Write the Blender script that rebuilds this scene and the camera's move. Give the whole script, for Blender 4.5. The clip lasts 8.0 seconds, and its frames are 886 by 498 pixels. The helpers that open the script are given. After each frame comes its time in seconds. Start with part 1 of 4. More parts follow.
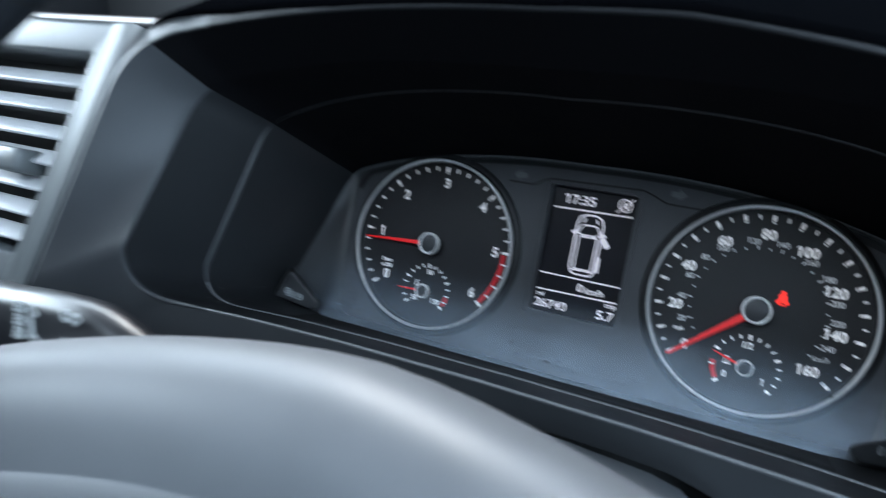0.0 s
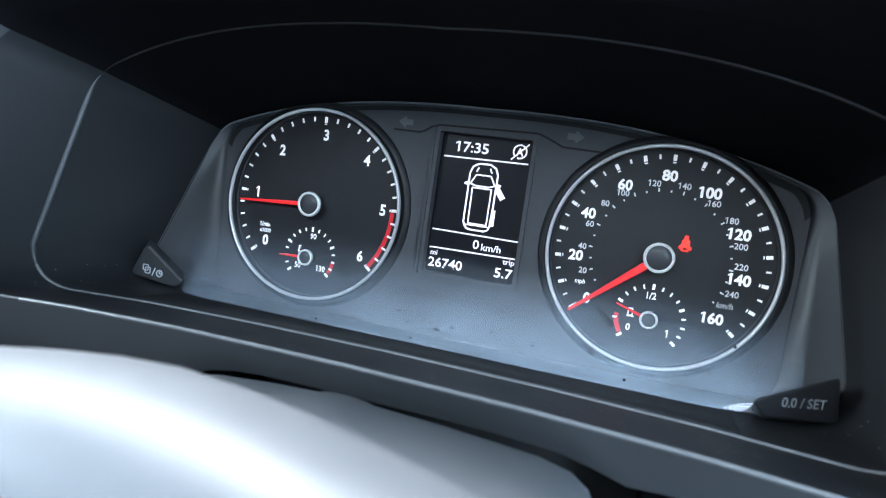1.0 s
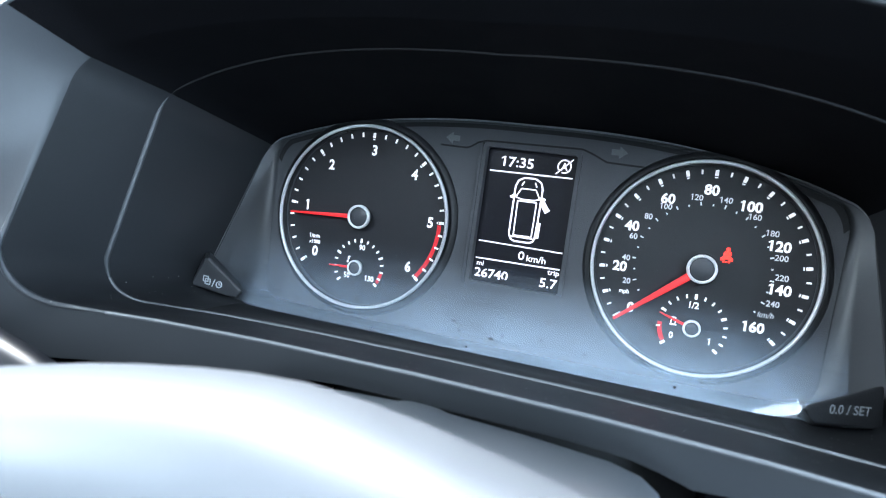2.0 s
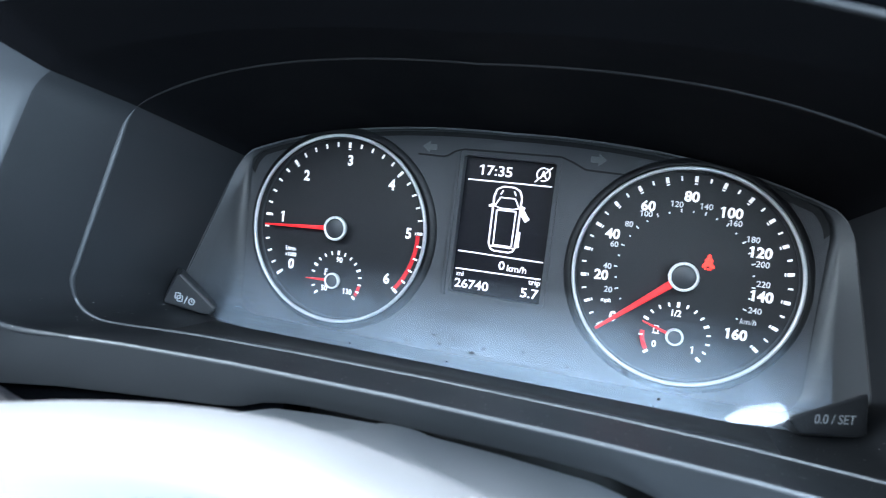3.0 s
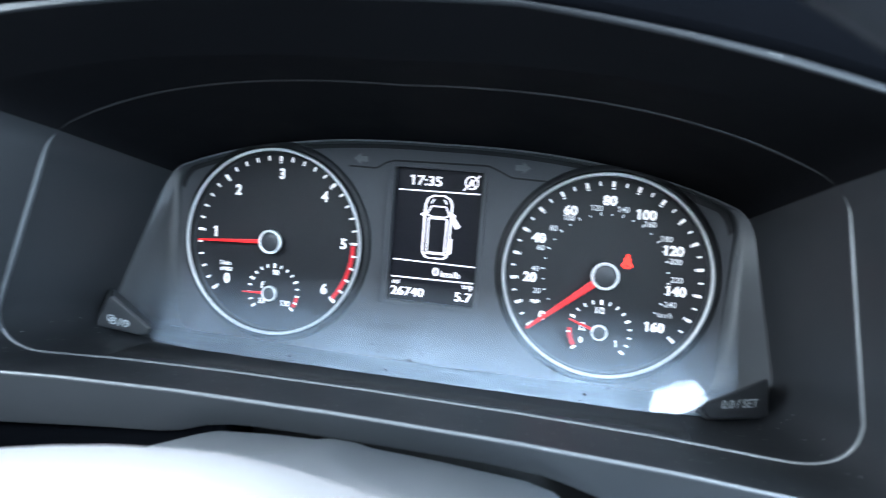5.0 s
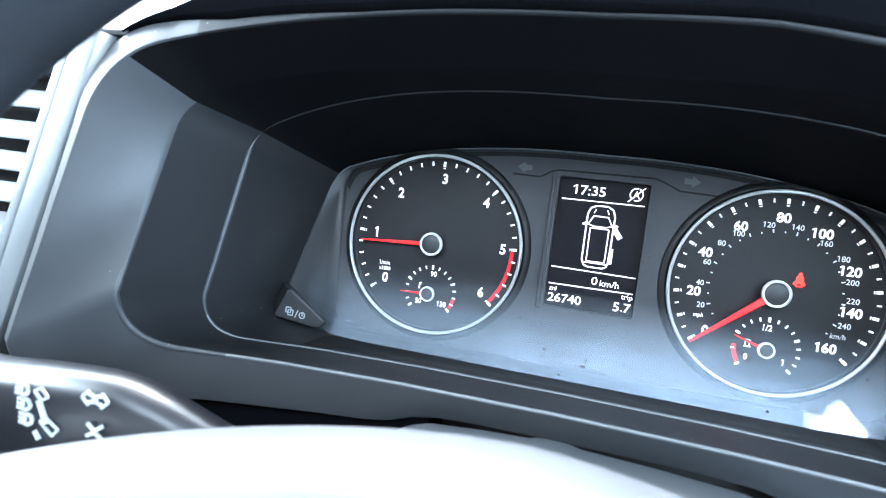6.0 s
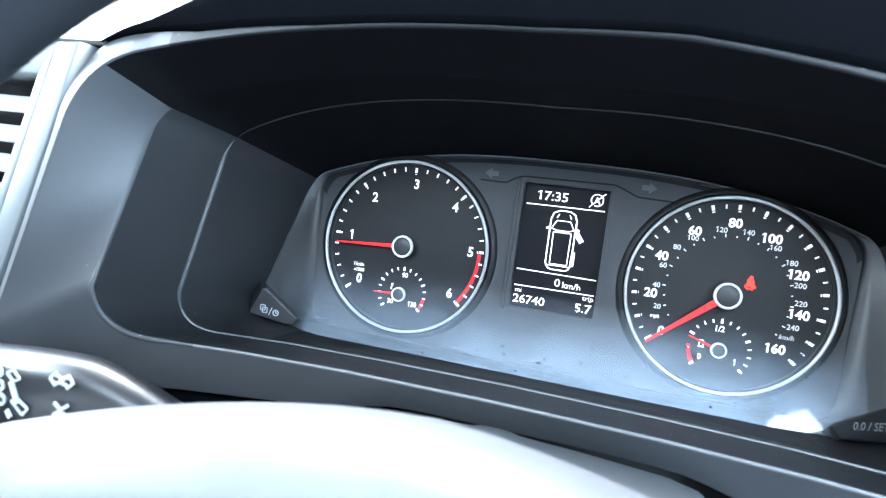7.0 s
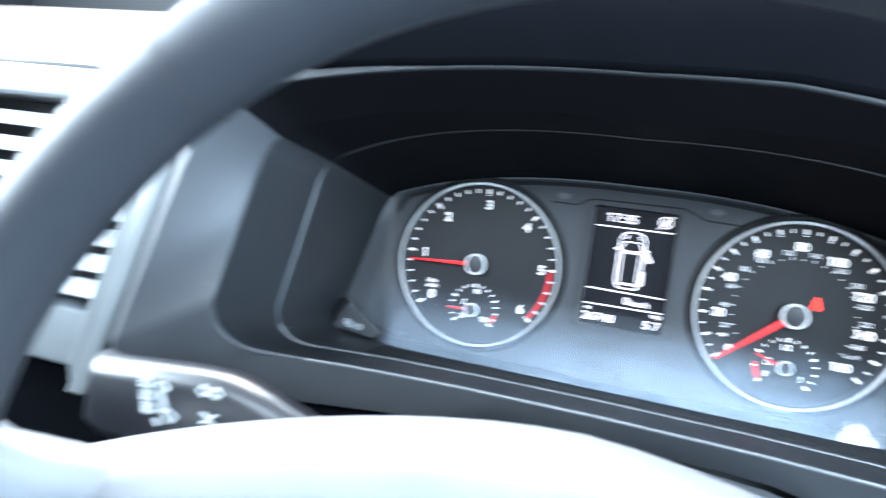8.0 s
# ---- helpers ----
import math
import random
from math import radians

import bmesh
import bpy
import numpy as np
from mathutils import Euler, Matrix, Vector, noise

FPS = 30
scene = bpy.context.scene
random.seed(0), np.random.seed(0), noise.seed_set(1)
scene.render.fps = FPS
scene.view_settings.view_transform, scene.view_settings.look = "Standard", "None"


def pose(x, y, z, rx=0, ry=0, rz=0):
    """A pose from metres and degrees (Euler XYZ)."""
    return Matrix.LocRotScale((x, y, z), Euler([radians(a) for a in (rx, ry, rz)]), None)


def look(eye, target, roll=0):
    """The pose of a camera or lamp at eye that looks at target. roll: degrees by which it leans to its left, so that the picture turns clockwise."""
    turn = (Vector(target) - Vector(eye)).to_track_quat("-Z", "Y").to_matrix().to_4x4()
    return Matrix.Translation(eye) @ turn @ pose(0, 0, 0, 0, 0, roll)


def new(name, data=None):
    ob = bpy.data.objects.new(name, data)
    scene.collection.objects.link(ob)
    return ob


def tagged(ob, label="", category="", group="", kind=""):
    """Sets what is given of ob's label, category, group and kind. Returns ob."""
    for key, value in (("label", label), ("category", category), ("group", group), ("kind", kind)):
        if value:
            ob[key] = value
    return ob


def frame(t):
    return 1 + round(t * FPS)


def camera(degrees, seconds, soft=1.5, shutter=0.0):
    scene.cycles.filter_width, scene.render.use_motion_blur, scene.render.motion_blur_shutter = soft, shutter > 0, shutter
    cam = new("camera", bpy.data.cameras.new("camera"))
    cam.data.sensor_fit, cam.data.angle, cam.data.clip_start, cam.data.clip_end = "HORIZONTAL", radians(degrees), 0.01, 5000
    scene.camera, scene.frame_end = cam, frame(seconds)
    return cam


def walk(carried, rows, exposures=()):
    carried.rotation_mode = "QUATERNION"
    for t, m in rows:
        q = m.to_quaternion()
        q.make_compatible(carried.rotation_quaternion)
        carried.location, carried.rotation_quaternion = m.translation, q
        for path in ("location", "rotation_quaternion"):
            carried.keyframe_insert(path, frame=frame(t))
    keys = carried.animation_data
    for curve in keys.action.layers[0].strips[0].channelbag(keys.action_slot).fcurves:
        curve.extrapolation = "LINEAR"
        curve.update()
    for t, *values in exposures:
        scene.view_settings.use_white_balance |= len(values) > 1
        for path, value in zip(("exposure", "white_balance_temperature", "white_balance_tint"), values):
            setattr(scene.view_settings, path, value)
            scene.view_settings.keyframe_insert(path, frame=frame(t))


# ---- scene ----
cam = camera(70.0, 8.0, soft=0.9, shutter=0.7)
cam.data.dof.use_dof = True
cam.data.dof.focus_distance, cam.data.dof.aperture_fstop = 0.37, 13.0
# The dial plane is the local frame of the dashboard: x along it, y away from the driver, z up the plane.
DASH = pose(0, 0, 0.80, -20, 0, 0)
ROWS = [
    (0, -0.0172, -0.3623, 0.0068, 88.74, -11.10, 24.29),
    (0.2, -0.0125, -0.3478, 0.0083, 87.81, -10.23, 22.16),
    (0.5, -0.0074, -0.3343, 0.0112, 87.21, -8.87, 19.44),
    (1, -0.0084, -0.3189, 0.0108, 85.90, -8.15, 17.83),
    (1.5, -0.0169, -0.3346, 0.0063, 85.18, -8.39, 18.63),
    (1.7, -0.0254, -0.3384, 0.0120, 85.56, -8.16, 18.64),
    (3, -0.0269, -0.3314, 0.0196, 86.17, -6.93, 16.73),
    (3.5, -0.0251, -0.3291, 0.0181, 86.34, -5.69, 13.08),
    (3.8, -0.0125, -0.3313, 0.0211, 86.33, -4.10, 10.05),
    (4, -0.0062, -0.3307, 0.0227, 86.36, -3.99, 9.79),
    (4.2, -0.0028, -0.3319, 0.0241, 86.28, -3.97, 9.55),
    (5.3, -0.0421, -0.3468, 0.0306, 85.56, -5.54, 12.51),
    (5.5, -0.0566, -0.3526, 0.0286, 85.64, -6.03, 13.92),
    (5.8, -0.0679, -0.3623, 0.0268, 85.70, -6.70, 16.45),
    (6, -0.0774, -0.3629, 0.0260, 85.69, -7.03, 16.38),
    (6.5, -0.0727, -0.3627, 0.0247, 85.94, -7.59, 17.50),
    (7, -0.0512, -0.3717, 0.0248, 86.59, -7.52, 17.05),
    (7.5, -0.0537, -0.3822, 0.0252, 87.26, -7.07, 15.91),
    (7.8, -0.0710, -0.3900, 0.0251, 87.85, -7.64, 15.48),
    (8, -0.0848, -0.4022, 0.0278, 87.04, -8.06, 17.91),
]
walk(cam, [(t, DASH @ pose(x, y, z, rx, ry, rz)) for t, x, y, z, rx, ry, rz in ROWS],
     exposures=[(0.0, 0.05), (0.5, 0.48), (1.0, 0.95), (1.7, 1.25), (3.0, 1.5), (4.2, 1.5), (5.5, 1.68), (6.5, 1.75), (7.5, 1.8), (8.0, 1.95)])

# ---- light ----
world = bpy.data.worlds.new("sky")
scene.world = world
world.use_nodes = True
wn = world.node_tree.nodes
sky = wn.new("ShaderNodeTexSky")
sky.sky_type = "NISHITA"
sky.sun_disc = False
sky.sun_elevation, sky.sun_rotation = radians(50), radians(-25)
sky.air_density, sky.dust_density, sky.ozone_density = 1.2, 3.0, 1.5
world.node_tree.links.new(sky.outputs[0], wn["Background"].inputs[0])
wn["Background"].inputs[1].default_value = 0.15
sun_data = bpy.data.lights.new("sun", "SUN")
sun_data.energy, sun_data.angle, sun_data.color = 2.0, radians(14), (1.0, 0.97, 0.93)
sun = new("sun", sun_data)
sun.matrix_world = look((0, 0, 0), (0.27, -0.58, -0.77))
glass_light = bpy.data.lights.new("windscreen_daylight", "AREA")
glass_light.shape, glass_light.size, glass_light.size_y, glass_light.energy = "RECTANGLE", 1.6, 0.8, 45
glass_light.color = (0.70, 0.86, 1.0)
windscreen_light = new("windscreen_daylight", glass_light)
windscreen_light.matrix_world = look((-0.5, 0.42, 1.42), (-0.3, -0.25, 0.75))
rear_data = bpy.data.lights.new("rear_daylight", "AREA")
rear_data.shape, rear_data.size, rear_data.size_y, rear_data.energy = "RECTANGLE", 1.1, 0.45, 9
rear_data.color = (0.70, 0.85, 1.0)
rear_light = new("rear_daylight", rear_data)
rear_light.matrix_world = look((-0.14, -0.985, 1.62), (-0.14, 0.0, 1.62))
door_data = bpy.data.lights.new("door_window_daylight", "AREA")
door_data.shape, door_data.size, door_data.size_y, door_data.energy = "RECTANGLE", 0.20, 0.74, 5.6
door_data.color = (0.68, 0.84, 1.0)
door_light = new("door_window_daylight", door_data)
door_light.matrix_world = look((0.355, -0.662, 1.662), (-0.6, -0.662, 1.662), 35)

front_data = bpy.data.lights.new("open_door_daylight", "AREA")
front_data.shape, front_data.size, front_data.size_y, front_data.energy = "RECTANGLE", 0.70, 0.75, 11
front_data.color = (0.56, 0.78, 1.0)
front_light = new("open_door_daylight", front_data)
front_light.matrix_world = look((0.350, -0.50, 1.05), (-0.6, -0.50, 1.05))
side_data = bpy.data.lights.new("passenger_window_daylight", "AREA")
side_data.shape, side_data.size, side_data.size_y, side_data.energy = "RECTANGLE", 1.0, 0.48, 36
side_data.color = (0.70, 0.86, 1.0)
side_light = new("passenger_window_daylight", side_data)
side_light.matrix_world = look((-1.43, -0.40, 1.40), (0.0, -0.2, 0.9))

# ---- materials ----
def material(name, base, rough=0.5, metal=0.0, var=0.15, scale=40.0, grain=0.0, grain_scale=900.0, emit=0.0, spec=0.5, coat=0.0, dust=0.0):
    m = bpy.data.materials.new(name)
    m.use_nodes = True
    nt, b = m.node_tree, m.node_tree.nodes["Principled BSDF"]
    b.inputs["Roughness"].default_value = rough
    b.inputs["Metallic"].default_value = metal
    b.inputs["Specular IOR Level"].default_value = spec
    b.inputs["Coat Weight"].default_value = coat
    tc = nt.nodes.new("ShaderNodeTexCoord")
    big = nt.nodes.new("ShaderNodeTexNoise")
    big.inputs["Scale"].default_value, big.inputs["Detail"].default_value = scale, 5
    nt.links.new(tc.outputs["Object"], big.inputs["Vector"])
    ramp = nt.nodes.new("ShaderNodeMix")
    ramp.data_type = "RGBA"
    ramp.inputs[6].default_value = (*[c * (1 - var) for c in base], 1)
    ramp.inputs[7].default_value = (*[min(1, c * (1 + var)) for c in base], 1)
    nt.links.new(big.outputs["Fac"], ramp.inputs[0])
    colour = ramp.outputs[2]
    if dust:
        spots = nt.nodes.new("ShaderNodeTexVoronoi")
        spots.inputs["Scale"].default_value = 560
        nt.links.new(tc.outputs["Object"], spots.inputs["Vector"])
        rare = nt.nodes.new("ShaderNodeTexWhiteNoise")
        nt.links.new(spots.outputs["Position"], rare.inputs["Vector"])
        pick = nt.nodes.new("ShaderNodeMath")
        pick.operation = "GREATER_THAN"
        pick.inputs[1].default_value = 1 - dust
        nt.links.new(rare.outputs["Value"], pick.inputs[0])
        near = nt.nodes.new("ShaderNodeMath")
        near.operation = "LESS_THAN"
        near.inputs[1].default_value = 0.20
        nt.links.new(spots.outputs["Distance"], near.inputs[0])
        both = nt.nodes.new("ShaderNodeMath")
        both.operation = "MULTIPLY"
        nt.links.new(pick.outputs[0], both.inputs[0])
        nt.links.new(near.outputs[0], both.inputs[1])
        # specks settle on faces that look upwards
        facing, up = nt.nodes.new("ShaderNodeNewGeometry"), nt.nodes.new("ShaderNodeSeparateXYZ")
        nt.links.new(facing.outputs["True Normal"], up.inputs[0])
        lying = nt.nodes.new("ShaderNodeMath")
        lying.operation = "GREATER_THAN"
        lying.inputs[1].default_value = 0.5
        nt.links.new(up.outputs["Z"], lying.inputs[0])
        settled = nt.nodes.new("ShaderNodeMath")
        settled.operation = "MULTIPLY"
        nt.links.new(both.outputs[0], settled.inputs[0])
        nt.links.new(lying.outputs[0], settled.inputs[1])
        mix = nt.nodes.new("ShaderNodeMix")
        mix.data_type = "RGBA"
        mix.inputs[7].default_value = (0.20, 0.195, 0.185, 1)
        nt.links.new(settled.outputs[0], mix.inputs[0])
        nt.links.new(colour, mix.inputs[6])
        colour = mix.outputs[2]
    nt.links.new(colour, b.inputs["Base Color"])
    if var:
        rr = nt.nodes.new("ShaderNodeMapRange")
        rr.inputs["To Min"].default_value, rr.inputs["To Max"].default_value = rough * 0.85, min(1, rough * 1.15)
        nt.links.new(big.outputs["Fac"], rr.inputs["Value"])
        nt.links.new(rr.outputs[0], b.inputs["Roughness"])
    if grain:
        fine = nt.nodes.new("ShaderNodeTexVoronoi")
        fine.inputs["Scale"].default_value = grain_scale
        nt.links.new(tc.outputs["Object"], fine.inputs["Vector"])
        bump = nt.nodes.new("ShaderNodeBump")
        bump.inputs["Strength"].default_value, bump.inputs["Distance"].default_value = grain, 0.0004
        nt.links.new(fine.outputs["Distance"], bump.inputs["Height"])
        nt.links.new(bump.outputs["Normal"], b.inputs["Normal"])
    if emit:
        b.inputs["Emission Color"].default_value = (*base, 1)
        b.inputs["Emission Strength"].default_value = emit
    return m


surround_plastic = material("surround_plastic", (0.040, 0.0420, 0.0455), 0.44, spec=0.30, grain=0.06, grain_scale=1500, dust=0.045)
# the surround plastic darkened, with the shade inside the recess in its colour
shaded_surround_plastic = material("shaded_surround_plastic", (0.012, 0.0126, 0.0140), 0.46, spec=0.25, grain=0.06, grain_scale=1500, dust=0.10)
# darkest copy of the surround plastic, coloured for the shade under the hood
shaded_roof_plastic = material("shaded_roof_plastic", (0.0037, 0.0036, 0.0042), 0.7, spec=0.03, grain=0.15, grain_scale=1500)
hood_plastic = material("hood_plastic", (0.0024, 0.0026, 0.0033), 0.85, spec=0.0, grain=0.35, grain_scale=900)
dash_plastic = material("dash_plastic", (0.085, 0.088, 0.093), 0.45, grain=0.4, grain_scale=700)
shroud_plastic = material("shroud_plastic", (0.090, 0.094, 0.100), 0.33, spec=0.7, grain=0.04, grain_scale=1100)
wheel_plastic = material("wheel_plastic", (0.084, 0.0885, 0.096), 0.50, grain=0.03, grain_scale=2500)
rim_skin = material("rim_skin", (0.012, 0.0137, 0.017), 0.55, spec=0.3, grain=0.12, grain_scale=1500)
# paler than the surround, to paint the highlight along its edges
edge_highlight_plastic = material("edge_highlight_plastic", (0.10, 0.102, 0.105), 0.32, spec=0.6)
stalk_plastic = material("stalk_plastic", (0.0065, 0.007, 0.0095), 0.36, spec=0.7, grain=0.06)
vent_plastic = material("vent_plastic", (0.100, 0.108, 0.111), 0.36, grain=0.08)
slat_plastic = material("slat_plastic", (0.40, 0.406, 0.418), 0.3, grain=0.05)
vent_dark = material("vent_dark", (0.008, 0.008, 0.009), 0.7)
mask_plastic = material("mask_plastic", (0.058, 0.059, 0.064), 0.5, grain=0.15, grain_scale=1800)
frame_plastic = material("frame_plastic", (0.036, 0.0378, 0.0405), 0.40, grain=0.05)
collar_black = material("collar_black", (0.010, 0.010, 0.011), 0.45)
dial_black = material("dial_black", (0.0062, 0.0058, 0.0078), 0.5, grain=0.04, grain_scale=2500)
button_rubber = material("button_rubber", (0.022, 0.0232, 0.0255), 0.42, grain=0.15, grain_scale=1600)
satin_chrome = material("satin_chrome", (0.74, 0.735, 0.73), 0.30, metal=0.4, var=0.05)
ring_grey = material("ring_grey", (0.93, 0.92, 0.91), 0.30, metal=0.2, var=0.05)
hub_cap = material("hub_cap", (0.045, 0.046, 0.05), 0.35)
print_white = material("print_white", (0.86, 0.87, 0.90), 0.6, var=0.03, emit=0.337)
print_grey = material("print_grey", (0.62, 0.63, 0.66), 0.6, var=0.03, emit=0.22)
print_red = material("print_red", (0.75, 0.02, 0.03), 0.6, var=0.05, emit=0.117)
needle_red = material("needle_red", (0.86, 0.018, 0.022), 0.45, var=0.05, emit=0.22)
lamp_red = material("lamp_red", (1.0, 0.030, 0.018), 0.4, var=0.05, emit=1.1)
lamp_off = material("lamp_off", (0.13, 0.135, 0.14), 0.5)
screen_dark = material("screen_dark", (0.0065, 0.0060, 0.0095), 0.3, spec=0.25)
screen_glow = material("screen_glow", (0.86, 0.84, 0.92), 0.5, var=0.02, emit=0.479)
seam_black = material("seam_black", (0.006, 0.006, 0.007), 0.7)
symbol_grey = material("symbol_grey", (0.32, 0.34, 0.345), 0.6, var=0.05)
liner = material("liner", (0.07, 0.069, 0.068), 0.85, grain=0.3, grain_scale=300)
carpet = material("carpet", (0.025, 0.025, 0.028), 0.95, grain=0.5, grain_scale=300)
panel_grey = material("panel_grey", (0.03, 0.031, 0.033), 0.6)
asphalt = material("asphalt", (0.06, 0.06, 0.062), 0.9, scale=3, var=0.3)


def cover_material():
    m = bpy.data.materials.new("scuffed_clear_cover")
    m.use_nodes = True
    nt = m.node_tree
    nt.nodes.remove(nt.nodes["Principled BSDF"])
    out = nt.nodes["Material Output"]
    tc = nt.nodes.new("ShaderNodeTexCoord")
    # the bluish film carries both the dust and a painted reflected haze
    clear, gloss, haze_film = nt.nodes.new("ShaderNodeBsdfTransparent"), nt.nodes.new("ShaderNodeBsdfGlossy"), nt.nodes.new("ShaderNodeBsdfGlossy")
    haze_film.inputs["Color"].default_value = (0.66, 0.79, 0.93, 1)
    haze_film.inputs["Roughness"].default_value = 0.6
    # fine wiping streaks along the cover over soft clouds of dried dust
    stretch = nt.nodes.new("ShaderNodeMapping")
    stretch.inputs["Scale"].default_value = (44, 60, 1300)
    stretch.inputs["Rotation"].default_value = (0, 0.03, 0)
    nt.links.new(tc.outputs["Object"], stretch.inputs["Vector"])
    streak = nt.nodes.new("ShaderNodeTexNoise")
    streak.inputs["Scale"].default_value, streak.inputs["Detail"].default_value, streak.inputs["Roughness"].default_value = 1.0, 4, 0.6
    nt.links.new(stretch.outputs[0], streak.inputs["Vector"])
    wide = nt.nodes.new("ShaderNodeMapping")
    wide.inputs["Scale"].default_value = (45, 40, 75)
    nt.links.new(tc.outputs["Object"], wide.inputs["Vector"])
    blotch = nt.nodes.new("ShaderNodeTexNoise")
    blotch.inputs["Scale"].default_value, blotch.inputs["Detail"].default_value, blotch.inputs["Roughness"].default_value = 1.0, 8, 0.62
    nt.links.new(wide.outputs[0], blotch.inputs["Vector"])
    # wiping marks across the streaks at the end beside the door
    cross = nt.nodes.new("ShaderNodeMapping")
    cross.inputs["Scale"].default_value = (30, 60, 600)
    cross.inputs["Rotation"].default_value = (0, -0.75, 0)
    nt.links.new(tc.outputs["Object"], cross.inputs["Vector"])
    swirl = nt.nodes.new("ShaderNodeTexNoise")
    swirl.inputs["Scale"].default_value, swirl.inputs["Detail"].default_value, swirl.inputs["Distortion"].default_value = 1.0, 4, 0.6
    nt.links.new(cross.outputs[0], swirl.inputs["Vector"])
    side = nt.nodes.new("ShaderNodeSeparateXYZ")
    nt.links.new(tc.outputs["Object"], side.inputs[0])
    beside = nt.nodes.new("ShaderNodeMapRange")
    beside.interpolation_type = "SMOOTHSTEP"
    beside.inputs["From Min"].default_value, beside.inputs["From Max"].default_value = -0.01, 0.035
    beside.inputs["To Min"].default_value, beside.inputs["To Max"].default_value = 0.0, 0.6
    nt.links.new(side.outputs["X"], beside.inputs["Value"])
    lines = nt.nodes.new("ShaderNodeMix")
    nt.links.new(beside.outputs[0], lines.inputs[0])
    nt.links.new(streak.outputs["Fac"], lines.inputs[2])
    nt.links.new(swirl.outputs["Fac"], lines.inputs[3])
    mul = nt.nodes.new("ShaderNodeMix")
    mul.inputs[0].default_value = 0.6
    nt.links.new(blotch.outputs["Fac"], mul.inputs[2])
    nt.links.new(lines.outputs[0], mul.inputs[3])
    span = nt.nodes.new("ShaderNodeMapRange")
    span.inputs["From Min"].default_value, span.inputs["From Max"].default_value = 0.33, 0.67
    span.inputs["To Min"].default_value, span.inputs["To Max"].default_value = 0.07, 0.30
    # reflected haze is painted in: the film strengthens towards the foot of the cover
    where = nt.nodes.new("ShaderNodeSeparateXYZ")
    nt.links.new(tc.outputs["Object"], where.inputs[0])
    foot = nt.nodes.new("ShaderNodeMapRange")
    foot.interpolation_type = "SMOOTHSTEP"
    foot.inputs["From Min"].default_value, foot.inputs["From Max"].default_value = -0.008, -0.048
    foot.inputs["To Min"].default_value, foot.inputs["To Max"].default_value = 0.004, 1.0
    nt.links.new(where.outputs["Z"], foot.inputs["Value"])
    spots = nt.nodes.new("ShaderNodeTexVoronoi")
    spots.inputs["Scale"].default_value = 120
    nt.links.new(tc.outputs["Object"], spots.inputs["Vector"])
    rare = nt.nodes.new("ShaderNodeTexWhiteNoise")
    nt.links.new(spots.outputs["Position"], rare.inputs["Vector"])
    size = nt.nodes.new("ShaderNodeMapRange")
    size.inputs["From Min"].default_value, size.inputs["From Max"].default_value = 0.72, 1.0
    size.inputs["To Min"].default_value, size.inputs["To Max"].default_value = 0.0, 0.22
    nt.links.new(rare.outputs["Value"], size.inputs["Value"])
    bare = nt.nodes.new("ShaderNodeMath")
    bare.operation = "GREATER_THAN"
    nt.links.new(spots.outputs["Distance"], bare.inputs[0])
    nt.links.new(size.outputs[0], bare.inputs[1])
    keep = nt.nodes.new("ShaderNodeMath")
    keep.operation = "MULTIPLY_ADD"
    keep.inputs[1].default_value, keep.inputs[2].default_value = 0.7, 0.3
    nt.links.new(bare.outputs[0], keep.inputs[0])
    # hairline scratches along the wiping
    thin = nt.nodes.new("ShaderNodeMapping")
    thin.inputs["Scale"].default_value = (16, 60, 1300)
    thin.inputs["Rotation"].default_value = (0, -0.02, 0)
    nt.links.new(tc.outputs["Object"], thin.inputs["Vector"])
    hair = nt.nodes.new("ShaderNodeTexNoise")
    hair.inputs["Scale"].default_value, hair.inputs["Detail"].default_value = 1.0, 2
    nt.links.new(thin.outputs[0], hair.inputs["Vector"])
    hairs = nt.nodes.new("ShaderNodeMapRange")
    hairs.inputs["From Min"].default_value, hairs.inputs["From Max"].default_value = 0.56, 0.68
    hairs.inputs["To Min"].default_value, hairs.inputs["To Max"].default_value = 0.0, 0.07
    nt.links.new(hair.outputs["Fac"], hairs.inputs["Value"])
    scratched = nt.nodes.new("ShaderNodeMath")
    nt.links.new(span.outputs[0], scratched.inputs[0])
    nt.links.new(hairs.outputs[0], scratched.inputs[1])
    spotted = nt.nodes.new("ShaderNodeMath")
    spotted.operation = "MULTIPLY"
    nt.links.new(scratched.outputs[0], spotted.inputs[0])
    nt.links.new(keep.outputs[0], spotted.inputs[1])
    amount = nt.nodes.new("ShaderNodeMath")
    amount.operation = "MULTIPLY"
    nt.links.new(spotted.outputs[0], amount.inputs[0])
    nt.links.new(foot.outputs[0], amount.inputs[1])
    nt.links.new(mul.outputs[0], span.inputs["Value"])
    # the painted haze fades out over the end beside the clock button
    end_fade = nt.nodes.new("ShaderNodeMapRange")
    end_fade.interpolation_type = "SMOOTHSTEP"
    end_fade.inputs["From Min"].default_value, end_fade.inputs["From Max"].default_value = -0.238, -0.226
    end_fade.inputs["To Min"].default_value, end_fade.inputs["To Max"].default_value = 0.25, 1.0
    nt.links.new(side.outputs["X"], end_fade.inputs["Value"])
    faded_haze = nt.nodes.new("ShaderNodeMath")
    faded_haze.operation = "MULTIPLY"
    nt.links.new(amount.outputs[0], faded_haze.inputs[0])
    nt.links.new(end_fade.outputs[0], faded_haze.inputs[1])
    fres = nt.nodes.new("ShaderNodeFresnel")
    fres.inputs["IOR"].default_value = 1.62
    mix1, mix2 = nt.nodes.new("ShaderNodeMixShader"), nt.nodes.new("ShaderNodeMixShader")
    dull = nt.nodes.new("ShaderNodeMapRange")
